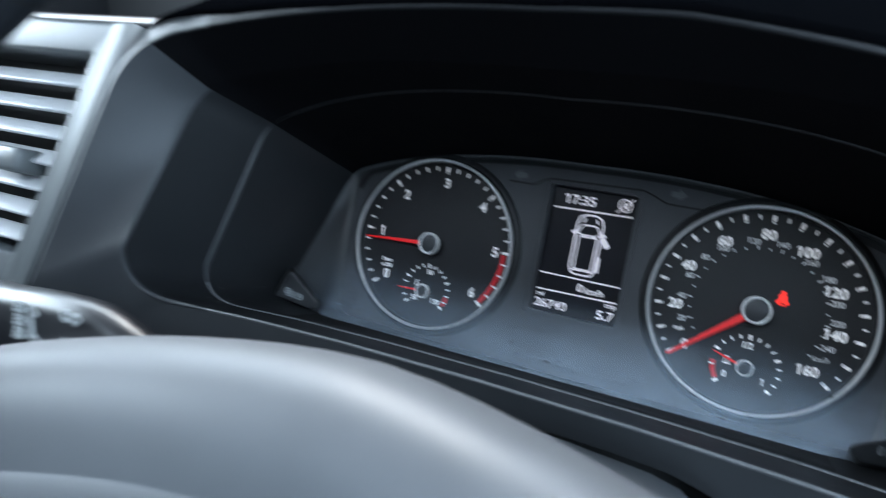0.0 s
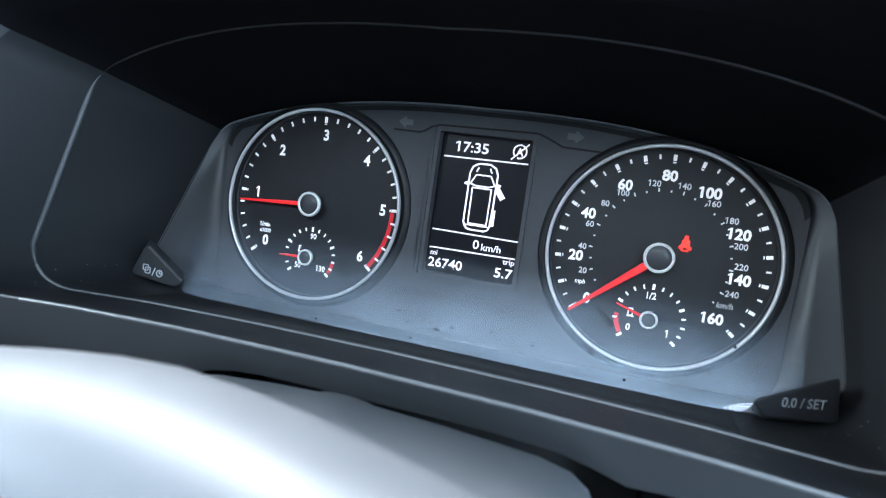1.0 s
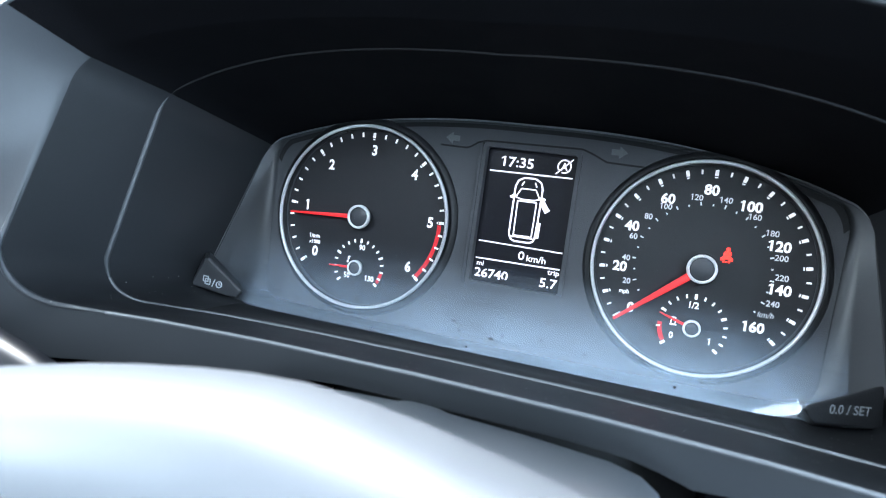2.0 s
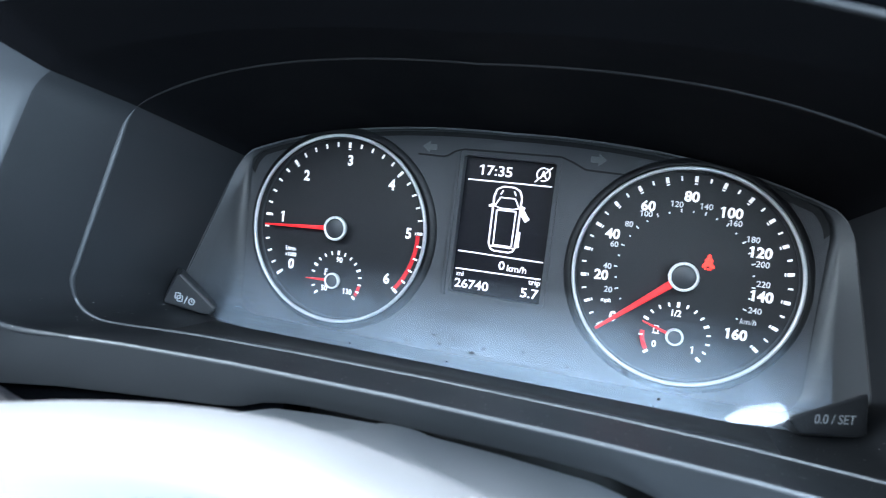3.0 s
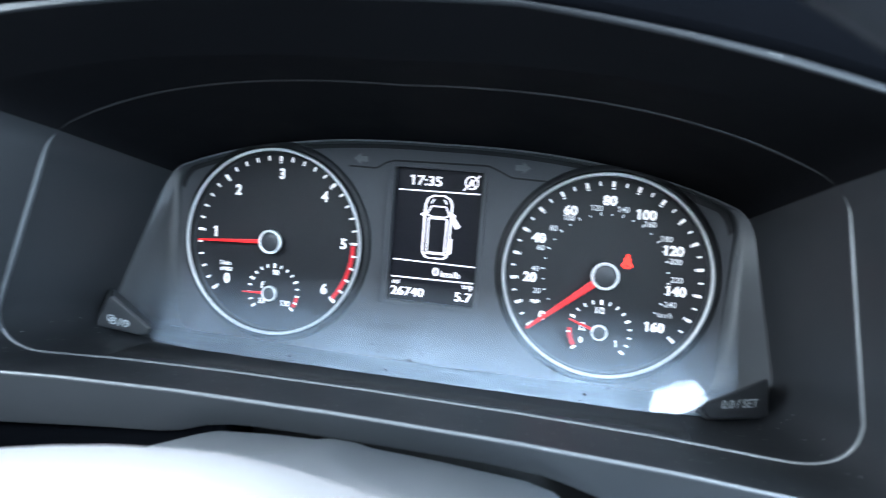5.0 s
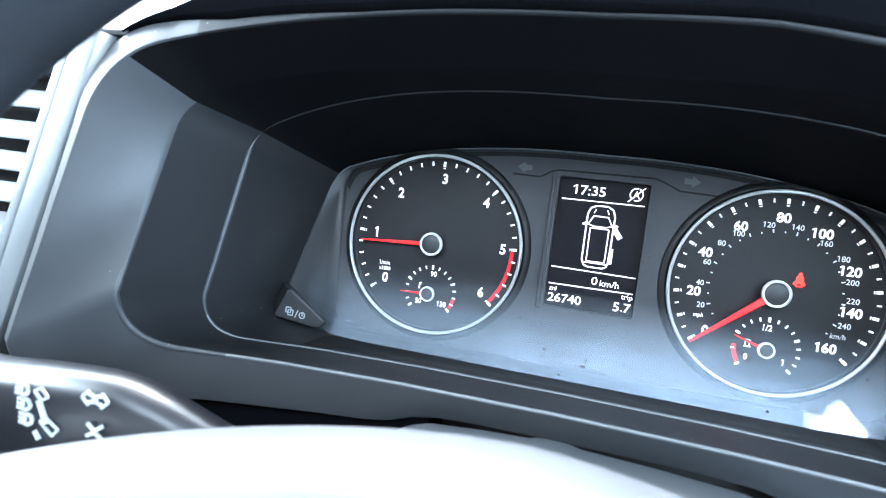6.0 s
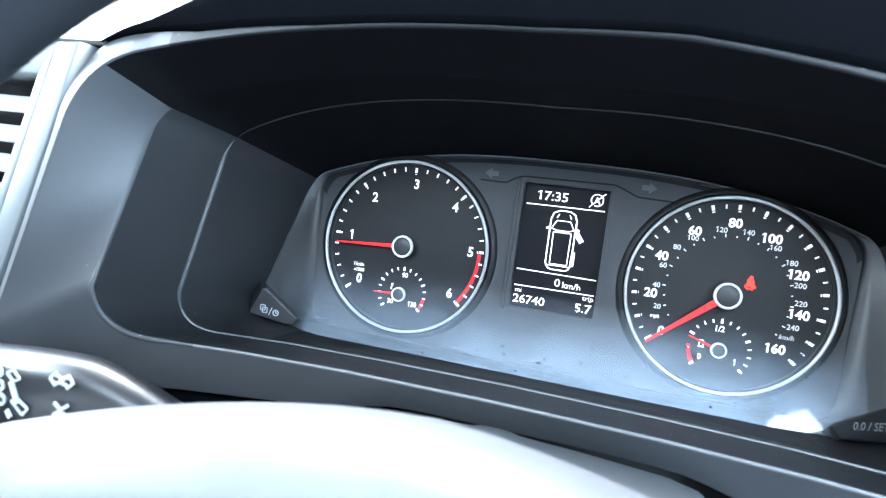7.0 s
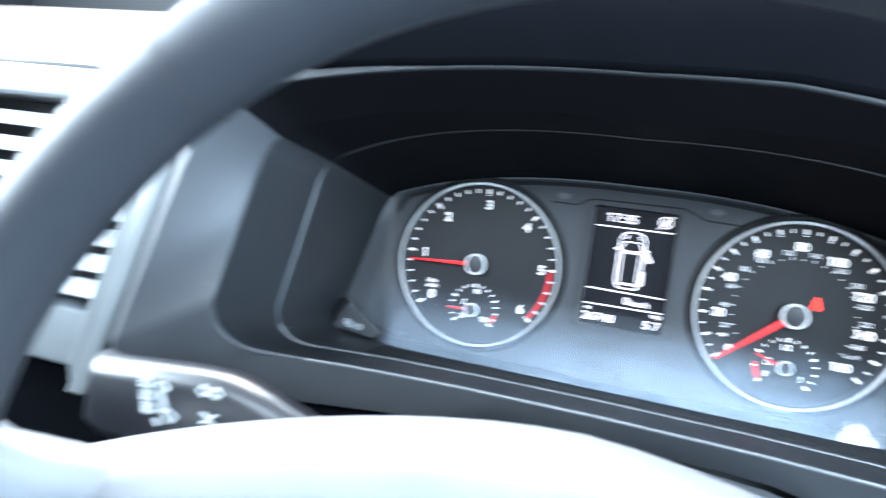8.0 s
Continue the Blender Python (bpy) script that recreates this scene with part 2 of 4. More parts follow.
    dull.inputs["From Min"].default_value, dull.inputs["From Max"].default_value = 0.3, 0.7
    dull.inputs["To Min"].default_value, dull.inputs["To Max"].default_value = 0.03, 0.05
    nt.links.new(streak.outputs["Fac"], dull.inputs["Value"])
    nt.links.new(dull.outputs[0], gloss.inputs["Roughness"])
    nt.links.new(fres.outputs[0], mix1.inputs[0])
    nt.links.new(clear.outputs[0], mix1.inputs[1])
    nt.links.new(gloss.outputs[0], mix1.inputs[2])
    nt.links.new(faded_haze.outputs[0], mix2.inputs[0])
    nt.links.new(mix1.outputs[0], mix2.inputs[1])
    nt.links.new(haze_film.outputs[0], mix2.inputs[2])
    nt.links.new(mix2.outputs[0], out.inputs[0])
    return m


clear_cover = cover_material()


# ---- builders ----
def thing(name, label, category, at=DASH, group="", kind=""):
    ob = new(name)
    ob.empty_display_size = 0.02
    ob.matrix_world = at
    return tagged(ob, label, category, group, kind)


def mesh_from(bm, mat, smooth=True):
    me = bpy.data.meshes.new("shape")
    bm.to_mesh(me)
    bm.free()
    me.materials.append(mat)
    if smooth:
        me.polygons.foreach_set("use_smooth", [True] * len(me.polygons))
    return me


def part(name, bm, mat, parent, label="", smooth=True):
    ob = new(name, mesh_from(bm, mat, smooth) if isinstance(bm, bmesh.types.BMesh) else bm)
    ob.parent = parent
    return tagged(ob, label)


def box(bm, lo, hi, bevel=0.0):
    lo, hi = Vector(lo), Vector(hi)
    made = bmesh.ops.create_cube(bm, size=1, matrix=Matrix.Translation((lo + hi) / 2) @ Matrix.Diagonal((*(hi - lo), 1)))
    if bevel:
        edges = {e for v in made["verts"] for e in v.link_edges}
        bmesh.ops.bevel(bm, geom=list(edges), offset=bevel, segments=2, affect="EDGES", profile=0.5)


def skin(bm, loops, closed=True, caps=False):
    """A surface through loops of equally many points."""
    rings = [[bm.verts.new(p) for p in loop] for loop in loops]
    n = len(rings[0])
    for a, b in zip(rings, rings[1:]):
        for i in range(n if closed else n - 1):
            j = (i + 1) % n
            bm.faces.new((a[i], a[j], b[j], b[i]))
    if caps:
        bm.faces.new(rings[0])
        bm.faces.new(rings[-1])
    bmesh.ops.recalc_face_normals(bm, faces=bm.faces)
    return rings


def ring(bm, cx, cz, y, r, profile, n=128):
    """A turned ring round the local y axis; profile: (dr, dy) points, closed."""
    loops = []
    for k in range(n):
        a = 2 * math.pi * k / n
        loops.append([(cx + (r + dr) * math.sin(a), y + dy, cz + (r + dr) * math.cos(a)) for dr, dy in profile])
    loops.append(loops[0])
    rings = [[bm.verts.new(p) for p in loop] for loop in loops[:-1]]
    m = len(profile)
    for k in range(n):
        a, b = rings[k], rings[(k + 1) % n]
        for i in range(m):
            j = (i + 1) % m
            bm.faces.new((a[i], a[j], b[j], b[i]))
    bmesh.ops.recalc_face_normals(bm, faces=bm.faces)


def disc(bm, cx, cz, y, r, n=96):
    bm.faces.new([bm.verts.new((cx + r * math.sin(-2 * math.pi * k / n), y, cz + r * math.cos(2 * math.pi * k / n))) for k in range(n)])


def slab(bm, pts, y0, y1, bevel=0.0):
    """A plate with the outline pts (x, z), from y0 (front) to y1 (back)."""
    face = bm.faces.new([bm.verts.new((x, y0, z)) for x, z in pts])
    back = bmesh.ops.extrude_face_region(bm, geom=[face])
    verts = [v for v in back["geom"] if isinstance(v, bmesh.types.BMVert)]
    for v in verts:
        v.co.y = y1
    bmesh.ops.recalc_face_normals(bm, faces=bm.faces)
    if bevel:
        rim = [e for e in bm.edges if all(abs(v.co.y - y0) < 1e-6 for v in e.verts)]
        bmesh.ops.bevel(bm, geom=rim, offset=bevel, segments=3, affect="EDGES", profile=0.5)


def bar(bm, p, q, w, y0, y1):
    """A flat bar of width w between two points (x, z)."""
    d = Vector((q[0] - p[0], q[1] - p[1]))
    n = Vector((-d.y, d.x)).normalized() * w / 2
    slab(bm, [(p[0] + n.x, p[1] + n.y), (q[0] + n.x, q[1] + n.y), (q[0] - n.x, q[1] - n.y), (p[0] - n.x, p[1] - n.y)], y0, y1)


def stroke(bm, pts, w, y0, y1, closed=False):
    for a, b in zip(pts, pts[1:] + ([pts[0]] if closed else [])):
        bar(bm, a, b, w, y0, y1)


def flag_ones(me, co, body):
    """Give each figure one in a line of lettering the slanting flag at its top."""
    bm = bmesh.new()
    bm.from_mesh(me)
    spans, left = [], set(bm.verts)
    while left:
        todo, island = [left.pop()], []
        while todo:
            v = todo.pop()
            island.append(v)
            for e in v.link_edges:
                o = e.other_vert(v)
                if o in left:
                    left.remove(o)
                    todo.append(o)
        spans.append([min(v.co.x for v in island), max(v.co.x for v in island), max(v.co.y for v in island)])
    merged = []
    for a, b, c in sorted(spans):
        if merged and a < merged[-1][1] - 0.02:
            merged[-1] = [merged[-1][0], max(b, merged[-1][1]), max(c, merged[-1][2])]
        else:
            merged.append([a, b, c])
    letters = [c for c in body if c != " "]
    if len(merged) == len(letters):
        for c, (a, b, t) in zip(letters, merged):
            if c == "1":
                x = b - 0.10
                bm.faces.new([bm.verts.new((p, q, 0)) for p, q in ((x, t), (x - 0.03, t), (x - 0.20, t - 0.11), (x - 0.20, t - 0.21), (x, t - 0.11))])
    bm.to_mesh(me)
    bm.free()
    co = np.empty(len(me.vertices) * 3)
    me.vertices.foreach_get("co", co)
    return me, co.reshape(-1, 3)


def glyphs(body, height, x, z, y, slant=0.0, bold=0.028, turn=None, wide=0.92):
    """Raised lettering with its middle at x, z on the plane y, as a mesh with no material."""
    curve = bpy.data.curves.new("glyphs", "FONT")
    curve.body, curve.size, curve.offset, curve.shear = body, 1.0, bold, slant
    curve.resolution_u = 3
    tmp = bpy.data.objects.new("glyphs", curve)
    scene.collection.objects.link(tmp)
    dg = bpy.context.evaluated_depsgraph_get()
    me = bpy.data.meshes.new_from_object(tmp.evaluated_get(dg))
    bpy.data.objects.remove(tmp)
    bpy.data.curves.remove(curve)
    co = np.empty(len(me.vertices) * 3)
    me.vertices.foreach_get("co", co)
    co = co.reshape(-1, 3)
    if "1" in body:
        me, co = flag_ones(me, co, body)
    lo, hi = co.min(0), co.max(0)
    s = height / (hi[1] - lo[1])
    flat = (co - (lo + hi) / 2) * s
    placed = [Vector((a * wide, 0, b)) for a, b, _ in flat]
    m = (turn or Matrix.Identity(4)).copy()
    m.translation = Vector((x, y, z))
    me.vertices.foreach_set("co", np.array([m @ p for p in placed]).ravel())
    me.update()
    return me


def lettering(body, height, x, z, y, mat, parent, name="numeral", **kw):
    me = glyphs(body, height, x, z, y, **kw)
    me.materials.clear()
    me.materials.append(mat)
    return part(name, me, mat, parent)


def polar(cx, cz, r, degrees):
    a = radians(degrees)
    return cx + r * math.sin(a), cz + r * math.cos(a)


# ---- loops round the instrument opening ----
CX = -0.0931


def bez(p, c, q, n):
    p, c, q = Vector(p), Vector(c), Vector(q)
    return [p * (1 - t) ** 2 + c * 2 * t * (1 - t) + q * t * t for t in [i / n for i in range(n)]]


def along(pts, n):
    pts = [Vector(p) for p in pts]
    lens = [0.0]
    for a, b in zip(pts, pts[1:]):
        lens.append(lens[-1] + (b - a).length)
    out = []
    for i in range(n):
        s = lens[-1] * i / n
        k = max(j for j in range(len(pts) - 1) if lens[j] <= s + 1e-12)
        out.append(pts[k].lerp(pts[k + 1], (s - lens[k]) / max(lens[k + 1] - lens[k], 1e-9)))
    return out


def loop_of(foot, c1, k2, k3, c2, k4, c3, top, right_wide=1.0, right_foot=None):
    """A closed loop, mirrored about CX: foot is the bottom line from its middle outwards, then corner, side, corner, arch. Points (h, y, z)."""
    def half(low):
        return along(low, 20) + bez(low[-1], c1, k2, 10) + along([k2, k3], 14) + bez(k3, c2, k4, 10) + bez(k4, c3, top, 24) + [Vector(top)]

    left = [Vector((CX - p.x, p.y, p.z)) for p in half(foot)]
    right = [Vector((CX + p.x * right_wide, p.y, p.z)) for p in half(right_foot or foot)[1:-1]]
    return left + right[::-1]


def between(a, b, t):
    return [p.lerp(q, t) for p, q in zip(a, b)]


def toward(a, b, d):
    return [p + (q - p).normalized() * min(d, (q - p).length * 0.49) for p, q in zip(a, b)]


MASK = loop_of([(0, 0.001, -0.060), (0.14, 0.001, -0.058)], (0.152, 0.001, -0.058), (0.152, 0.001, -0.045), (0.1535, 0.001, 0.022), (0.1545, 0.001, 0.0335), (0.147, 0.001, 0.040), (0.09, 0.001, 0.062), (0, 0.001, 0.0605))
FRONT = loop_of([(0, -0.058, -0.0562), (0.05, -0.058, -0.0558), (0.10, -0.056, -0.0535), (0.140, -0.050, -0.0518)], (0.1700, -0.036, -0.0525), (0.1695, -0.032, -0.036), (0.1632, -0.005, 0.025), (0.1620, 0.0, 0.0350), (0.154, 0.0, 0.0400), (0.095, 0.0, 0.0640), (0, 0.0, 0.0622))
INNER = loop_of([(0, -0.100, -0.0472), (0.06, -0.100, -0.0477), (0.11, -0.100, -0.0489), (0.150, -0.100, -0.0510)], (0.1745, -0.102, -0.0520), (0.1742, -0.104, -0.033), (0.168, -0.088, 0.038), (0.1665, -0.086, 0.0485), (0.155, -0.085, 0.0545), (0.10, -0.085, 0.0810), (0, -0.085, 0.0778), right_wide=1.02)
OUTER = loop_of([(0, -0.140, -0.0438), (0.06, -0.140, -0.0444), (0.11, -0.140, -0.0461), (0.155, -0.141, -0.0486)], (0.1815, -0.146, -0.0487), (0.1808, -0.1525, -0.028), (0.178, -0.130, 0.045), (0.1768, -0.127, 0.056), (0.163, -0.124, 0.0615), (0.10, -0.120, 0.0820), (0, -0.120, 0.0795))
EDGE = loop_of([(0, -0.137, -0.0533), (0.03, -0.137, -0.0537), (0.045, -0.137, -0.0548), (0.055, -0.137, -0.0575), (0.062, -0.137, -0.0605), (0.09, -0.137, -0.063), (0.14, -0.138, -0.068), (0.20, -0.142, -0.0760)], (0.228, -0.150, -0.081), (0.2245, -0.162, -0.055), (0.190, -0.165, 0.045), (0.183, -0.163, 0.068), (0.165, -0.153, 0.0757), (0.09, -0.150, 0.0930), (0, -0.150, 0.0915),
               right_foot=[(0, -0.137, -0.0533), (0.05, -0.137, -0.0535), (0.070, -0.137, -0.0545), (0.081, -0.137, -0.0568), (0.088, -0.137, -0.0595), (0.105, -0.137, -0.0585), (0.14, -0.138, -0.0605), (0.20, -0.142, -0.0720)])
# the hood's rim hangs lower at its end beside the door
for p in EDGE:
    h = p.x - CX
    if h > 0.05 and p.z > 0.03:
        s = min(1.0, (h - 0.05) / 0.12)
        p.z -= 0.0112 * s * min(1.0, (p.z - 0.03) / 0.03)

# the foot of the surround turns in under its edge
for i, p in enumerate(EDGE):
    w = min(1.0, max(0.0, (27 - min(i, len(EDGE) - i)) / 9))
    if w:
        grow = 1 + 0.010 * w / 0.195
        p.x, p.y, p.z = -0.03 + (p.x + 0.03) * grow, p.y + 0.010 * w, 0.02 + (p.z - 0.02) * grow

# ---- cab shell and outside ----
def plain(name, boxes, mat, kind="structure", label="", category=""):
    bm = bmesh.new()
    for lo, hi in boxes:
        box(bm, lo, hi)
    return tagged(new(name, mesh_from(bm, mat, False)), label, category, "", kind)


X0, X1, Y0, Y1, TOP = -1.45, 0.365, -1.0, 0.75, 2.1
plain("ground", [((-150, -150, -0.75), (150, 150, -0.70))], asphalt, label="grey asphalt ground outside the van", category="ground")
plain("floor", [((X0, Y0, -0.06), (X1, Y1, 0.0))], carpet, label="dark carpeted cab floor", category="floor")
plain("wall_back", [((X0 - 0.05, Y0 - 0.05, -0.06), (X1 + 0.05, Y0, 1.40)), ((X0 - 0.05, Y0 - 0.05, 1.95), (X1 + 0.05, Y0, TOP)), ((X0 - 0.05, Y0 - 0.05, 1.40), (X0 + 0.22, Y0, 1.95)), ((X1 - 0.10, Y0 - 0.05, 1.40), (X1 + 0.05, Y0, 1.95))], panel_grey, label="dark grey bulkhead with a high opening behind the seats", category="wall")
plain("wall_front", [((X0 - 0.05, Y1, -0.06), (X1 + 0.05, Y1 + 0.05, 0.98))], panel_grey, label="grey panel below the windscreen", category="wall")
plain("wall_left", [((X0 - 0.05, Y0, -0.06), (X0, Y1, 1.15)), ((X0 - 0.05, Y0, 1.65), (X0, 0.1, TOP)), ((X0 - 0.05, Y0, 1.15), (X0, -0.85, 1.65)), ((X0 - 0.05, 0.30, 1.15), (X0, Y1, 1.65))], panel_grey, label="grey door wall with a window opening", category="wall")
plain("wall_right", [((X1, Y0, -0.06), (X1 + 0.05, Y1, 0.35)), ((X1, Y0, 2.06), (X1 + 0.05, 0.1, TOP)), ((X1, Y0, 0.35), (X1 + 0.05, -0.97, 2.06)), ((X1, 0.0, 0.35), (X1 + 0.05, Y1, 1.40))], panel_grey, label="grey side wall with the open driver's doorway", category="wall")
plain("ceiling", [((X0 - 0.05, Y0 - 0.05, TOP), (X1 + 0.05, 0.02, TOP + 0.05))], liner, label="dark grey cloth headliner", category="ceiling")


# ---- dashboard ----
def dash_z(y):
    return 0.076 + 0.36 * (y + 0.15)


dashboard = thing("dashboard", "dark grey grained plastic dashboard under the windscreen", "dashboard")
bm = bmesh.new()
prof = [(-0.112, 0.055), (-0.128, 0.066), (-0.132, 0.074), (-0.122, 0.083), (0.0, dash_z(0.0)), (0.3, dash_z(0.3)), (0.52, dash_z(0.52)), (0.54, 0.20), (0.0, -0.02), (-0.112, -0.02)]
xs = [-1.36, -1.0, -0.7, -0.5, -0.4, -0.33, -0.30]
skin(bm, [[(x, y, z) for y, z in prof] for x in xs], caps=True)
part("top_pad", bm, dash_plastic, dashboard)
bm = bmesh.new()
skin(bm, [[(x, y, z) for y, z in prof] for x in (0.135, 0.2, 0.3, 0.355)], caps=True)
part("top_pad", bm, dash_plastic, dashboard)
bm = bmesh.new()
skin(bm, [[(x, y, z) for y, z in [(-0.06, dash_z(-0.06) + 0.004), (0.0, dash_z(0.0) + 0.004), (0.3, dash_z(0.3) + 0.004), (0.5, dash_z(0.5) + 0.004), (0.5, 0.2), (-0.06, 0.085)]] for x in (-0.31, -0.2, -0.09, 0.02, 0.14)], caps=True)
part("top_pad", bm, dash_plastic, dashboard)
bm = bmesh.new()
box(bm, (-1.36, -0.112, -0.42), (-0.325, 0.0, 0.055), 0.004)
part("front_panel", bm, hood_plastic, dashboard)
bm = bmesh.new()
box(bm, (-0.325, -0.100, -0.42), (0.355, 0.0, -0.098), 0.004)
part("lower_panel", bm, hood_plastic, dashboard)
bm = bmesh.new()
box(bm, (0.145, -0.130, -0.098), (0.355, 0.0, 0.062), 0.012)
part("front_panel", bm, dash_plastic, dashboard)

bm = bmesh.new()
box(bm, (CX - 0.125, -0.094, -0.100), (CX + 0.125, -0.066, -0.050))
part("column_well", bm, vent_dark, dashboard, "black hollow behind the steering column")

# ---- surround of the instruments ----
surround = thing("instrument_surround", "dark grey plastic surround with two stepped edges round the dials", "dashboard trim")


def rim_width(i):
    if i > len(EDGE) - i:
        return float(np.interp(len(EDGE) - i, (22, 30, 44, 60, 70, 79), (0.0008, 0.0024, 0.0030, 0.0026, 0.0014, 0.0009)))
    return float(np.interp(i, (22, 30, 42, 47, 50, 53, 58, 66, 79), (0.0008, 0.0060, 0.0090, 0.0125, 0.0140, 0.0100, 0.0040, 0.0013, 0.0009)))


def outward(i):
    t = EDGE[(i + 1) % len(EDGE)] - EDGE[i - 1]
    return Vector((-t.z, 0, t.x)).normalized()


turn_out = 1 if outward(79).z > 0 else -1
RIM_EDGE = [p + outward(i) * turn_out * rim_width(i) + Vector((0, float(np.interp(min(i, len(EDGE) - i), (54, 60, 70), (0.6, 0.15, -0.3))) * rim_width(i), 0)) for i, p in enumerate(EDGE)]
SKIRT = [p + outward(i) * turn_out * 0.0006 + Vector((0, 0.012, 0)) for i, p in enumerate(RIM_EDGE)]
BACK = [p + Vector((0, 0.03, 0)) for p in SKIRT]


def rounded(prev, mid, nxt, r):
    a, b = toward(mid, prev, r), toward(mid, nxt, r)
    out = []
    for t in (0.0, 0.25, 0.5, 0.75, 1.0):
        out.append([p * (1 - t) ** 2 + m * 2 * t * (1 - t) + q * t * t for p, m, q in zip(a, mid, b)])
    return [toward(mid, prev, r * 1.8)] + out + [toward(mid, nxt, r * 1.8)]


def stretch(loops, i0, i1):
    """The stretch of each loop from station i0 to i1, round past the start where i0 is behind i1."""
    out = []
    for loop in loops:
        out.append([loop[i % len(loop)] for i in range(i0, i1 + 1)])
    return out


N = len(EDGE)
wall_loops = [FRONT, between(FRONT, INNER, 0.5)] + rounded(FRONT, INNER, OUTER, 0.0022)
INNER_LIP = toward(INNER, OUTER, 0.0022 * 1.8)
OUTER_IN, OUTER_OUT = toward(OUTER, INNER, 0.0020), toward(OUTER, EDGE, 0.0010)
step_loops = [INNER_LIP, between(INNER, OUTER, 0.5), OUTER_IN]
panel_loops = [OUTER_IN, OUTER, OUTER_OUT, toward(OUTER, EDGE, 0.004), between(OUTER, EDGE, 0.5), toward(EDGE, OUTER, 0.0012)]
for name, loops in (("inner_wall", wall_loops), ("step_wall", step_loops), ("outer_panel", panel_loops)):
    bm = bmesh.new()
    # past the upper corners the shade under the hood is put into the colour
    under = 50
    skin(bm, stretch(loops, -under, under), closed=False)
    part(name, bm, surround_plastic if name == "outer_panel" else shaded_surround_plastic, surround)
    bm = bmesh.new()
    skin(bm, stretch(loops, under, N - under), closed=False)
    part(name + "_roof", bm, shaded_roof_plastic, surround, "underside of the hood, its shade put into matt black plastic")

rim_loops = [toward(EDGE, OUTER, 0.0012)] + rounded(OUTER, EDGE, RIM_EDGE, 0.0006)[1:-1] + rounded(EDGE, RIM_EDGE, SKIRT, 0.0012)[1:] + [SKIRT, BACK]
# under the hood the rim changes to the shaded copy of the plastic
for first, last, skin_of_rim, words in ((-50, 56, surround_plastic, "smooth rounded rim of the surround"), (56, N - 50, shaded_surround_plastic, "thin rim under the hood, its shade put into darker plastic")):
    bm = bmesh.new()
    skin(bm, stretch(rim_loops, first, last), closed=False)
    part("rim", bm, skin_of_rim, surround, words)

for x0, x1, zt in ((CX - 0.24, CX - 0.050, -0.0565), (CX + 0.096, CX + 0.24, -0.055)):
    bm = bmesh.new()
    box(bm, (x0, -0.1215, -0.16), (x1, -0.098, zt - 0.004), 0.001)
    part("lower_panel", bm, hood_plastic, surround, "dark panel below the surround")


def bead(bm, loop, size, closed, n=8):
    """A thin tube along a loop, running out at its ends."""
    m = len(loop)
    rings = []
    for i in range(m):
        r = size if closed else size * min(1.0, 0.1 + min(i, m - 1 - i) / 7)
        t = (loop[(i + 1) % m if closed else min(i + 1, m - 1)] - loop[i - 1 if closed else max(i - 1, 0)]).normalized()
        u = t.cross(Vector((0, 1, 0))).normalized()
        w = t.cross(u).normalized()
        rings.append([bm.verts.new(loop[i] + (u * math.cos(2 * math.pi * k / n) + w * math.sin(2 * math.pi * k / n)) * r) for k in range(n)])
    for i in range(m if closed else m - 1):
        a, b = rings[i], rings[(i + 1) % m]
        for k in range(n):
            bm.faces.new((a[k], a[(k + 1) % n], b[(k + 1) % n], b[k]))
    bmesh.ops.recalc_face_normals(bm, faces=bm.faces)


# beads draw the edge highlights: pale where bright, dark where faint
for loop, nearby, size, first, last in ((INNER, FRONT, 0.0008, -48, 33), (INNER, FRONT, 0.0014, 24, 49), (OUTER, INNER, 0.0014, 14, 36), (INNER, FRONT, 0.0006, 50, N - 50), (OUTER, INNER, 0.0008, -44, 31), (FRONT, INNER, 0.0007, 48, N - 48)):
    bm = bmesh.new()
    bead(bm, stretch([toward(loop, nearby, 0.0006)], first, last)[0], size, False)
    part("edge", bm, collar_black if size == 0.0006 else surround_plastic if size == 0.0014 else edge_highlight_plastic, surround, "smooth rounded edge, its highlight put into the tone of the plastic")

for first, last in ((24, 47), (N - 47, N - 24)):
    bm = bmesh.new()
    bead(bm, stretch([toward(FRONT, INNER, 0.0002)], first, last)[0], 0.0006, False)
    part("joint", bm, seam_black, surround, "dark joint beside the cluster")

# ---- hood over the instruments ----
hood = thing("instrument_hood", "black grained soft plastic hood over the dials", "dashboard hood")
top = RIM_EDGE[50:N - 44]
count = len(top)


def hood_row(up, back, taper):
    out = []
    for i, p in enumerate(top):
        s = min(i, count - 1 - i) / (count / 2)
        k = min(1.0, s * 1.9 + taper)
        k = k * k * (3 - 2 * k)
        out.append(Vector((p.x, p.y + back, p.z + up * k)))
    return out


bm = bmesh.new()
rows_of_hood = [[Vector((p.x, p.y + 0.012, p.z - 0.0004)) for p in top], [Vector((p.x, p.y + 0.0015, p.z + 0.0001)) for p in top], hood_row(0.0030, -0.0005, 0.3),
                hood_row(0.012, -0.002, 0.15), hood_row(0.024, 0.002, 0.1), hood_row(0.034, 0.008, 0.06), hood_row(0.041, 0.018, 0.03), hood_row(0.046, 0.035, 0.0), hood_row(0.060, 0.10, 0.0), hood_row(0.085, 0.20, 0.0)]
for row in rows_of_hood[-1:]:
    for p in row:
        p.z = dash_z(p.y) - 0.01
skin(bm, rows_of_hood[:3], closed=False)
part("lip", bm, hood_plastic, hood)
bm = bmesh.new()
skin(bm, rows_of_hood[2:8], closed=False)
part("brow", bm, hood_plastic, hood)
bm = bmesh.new()
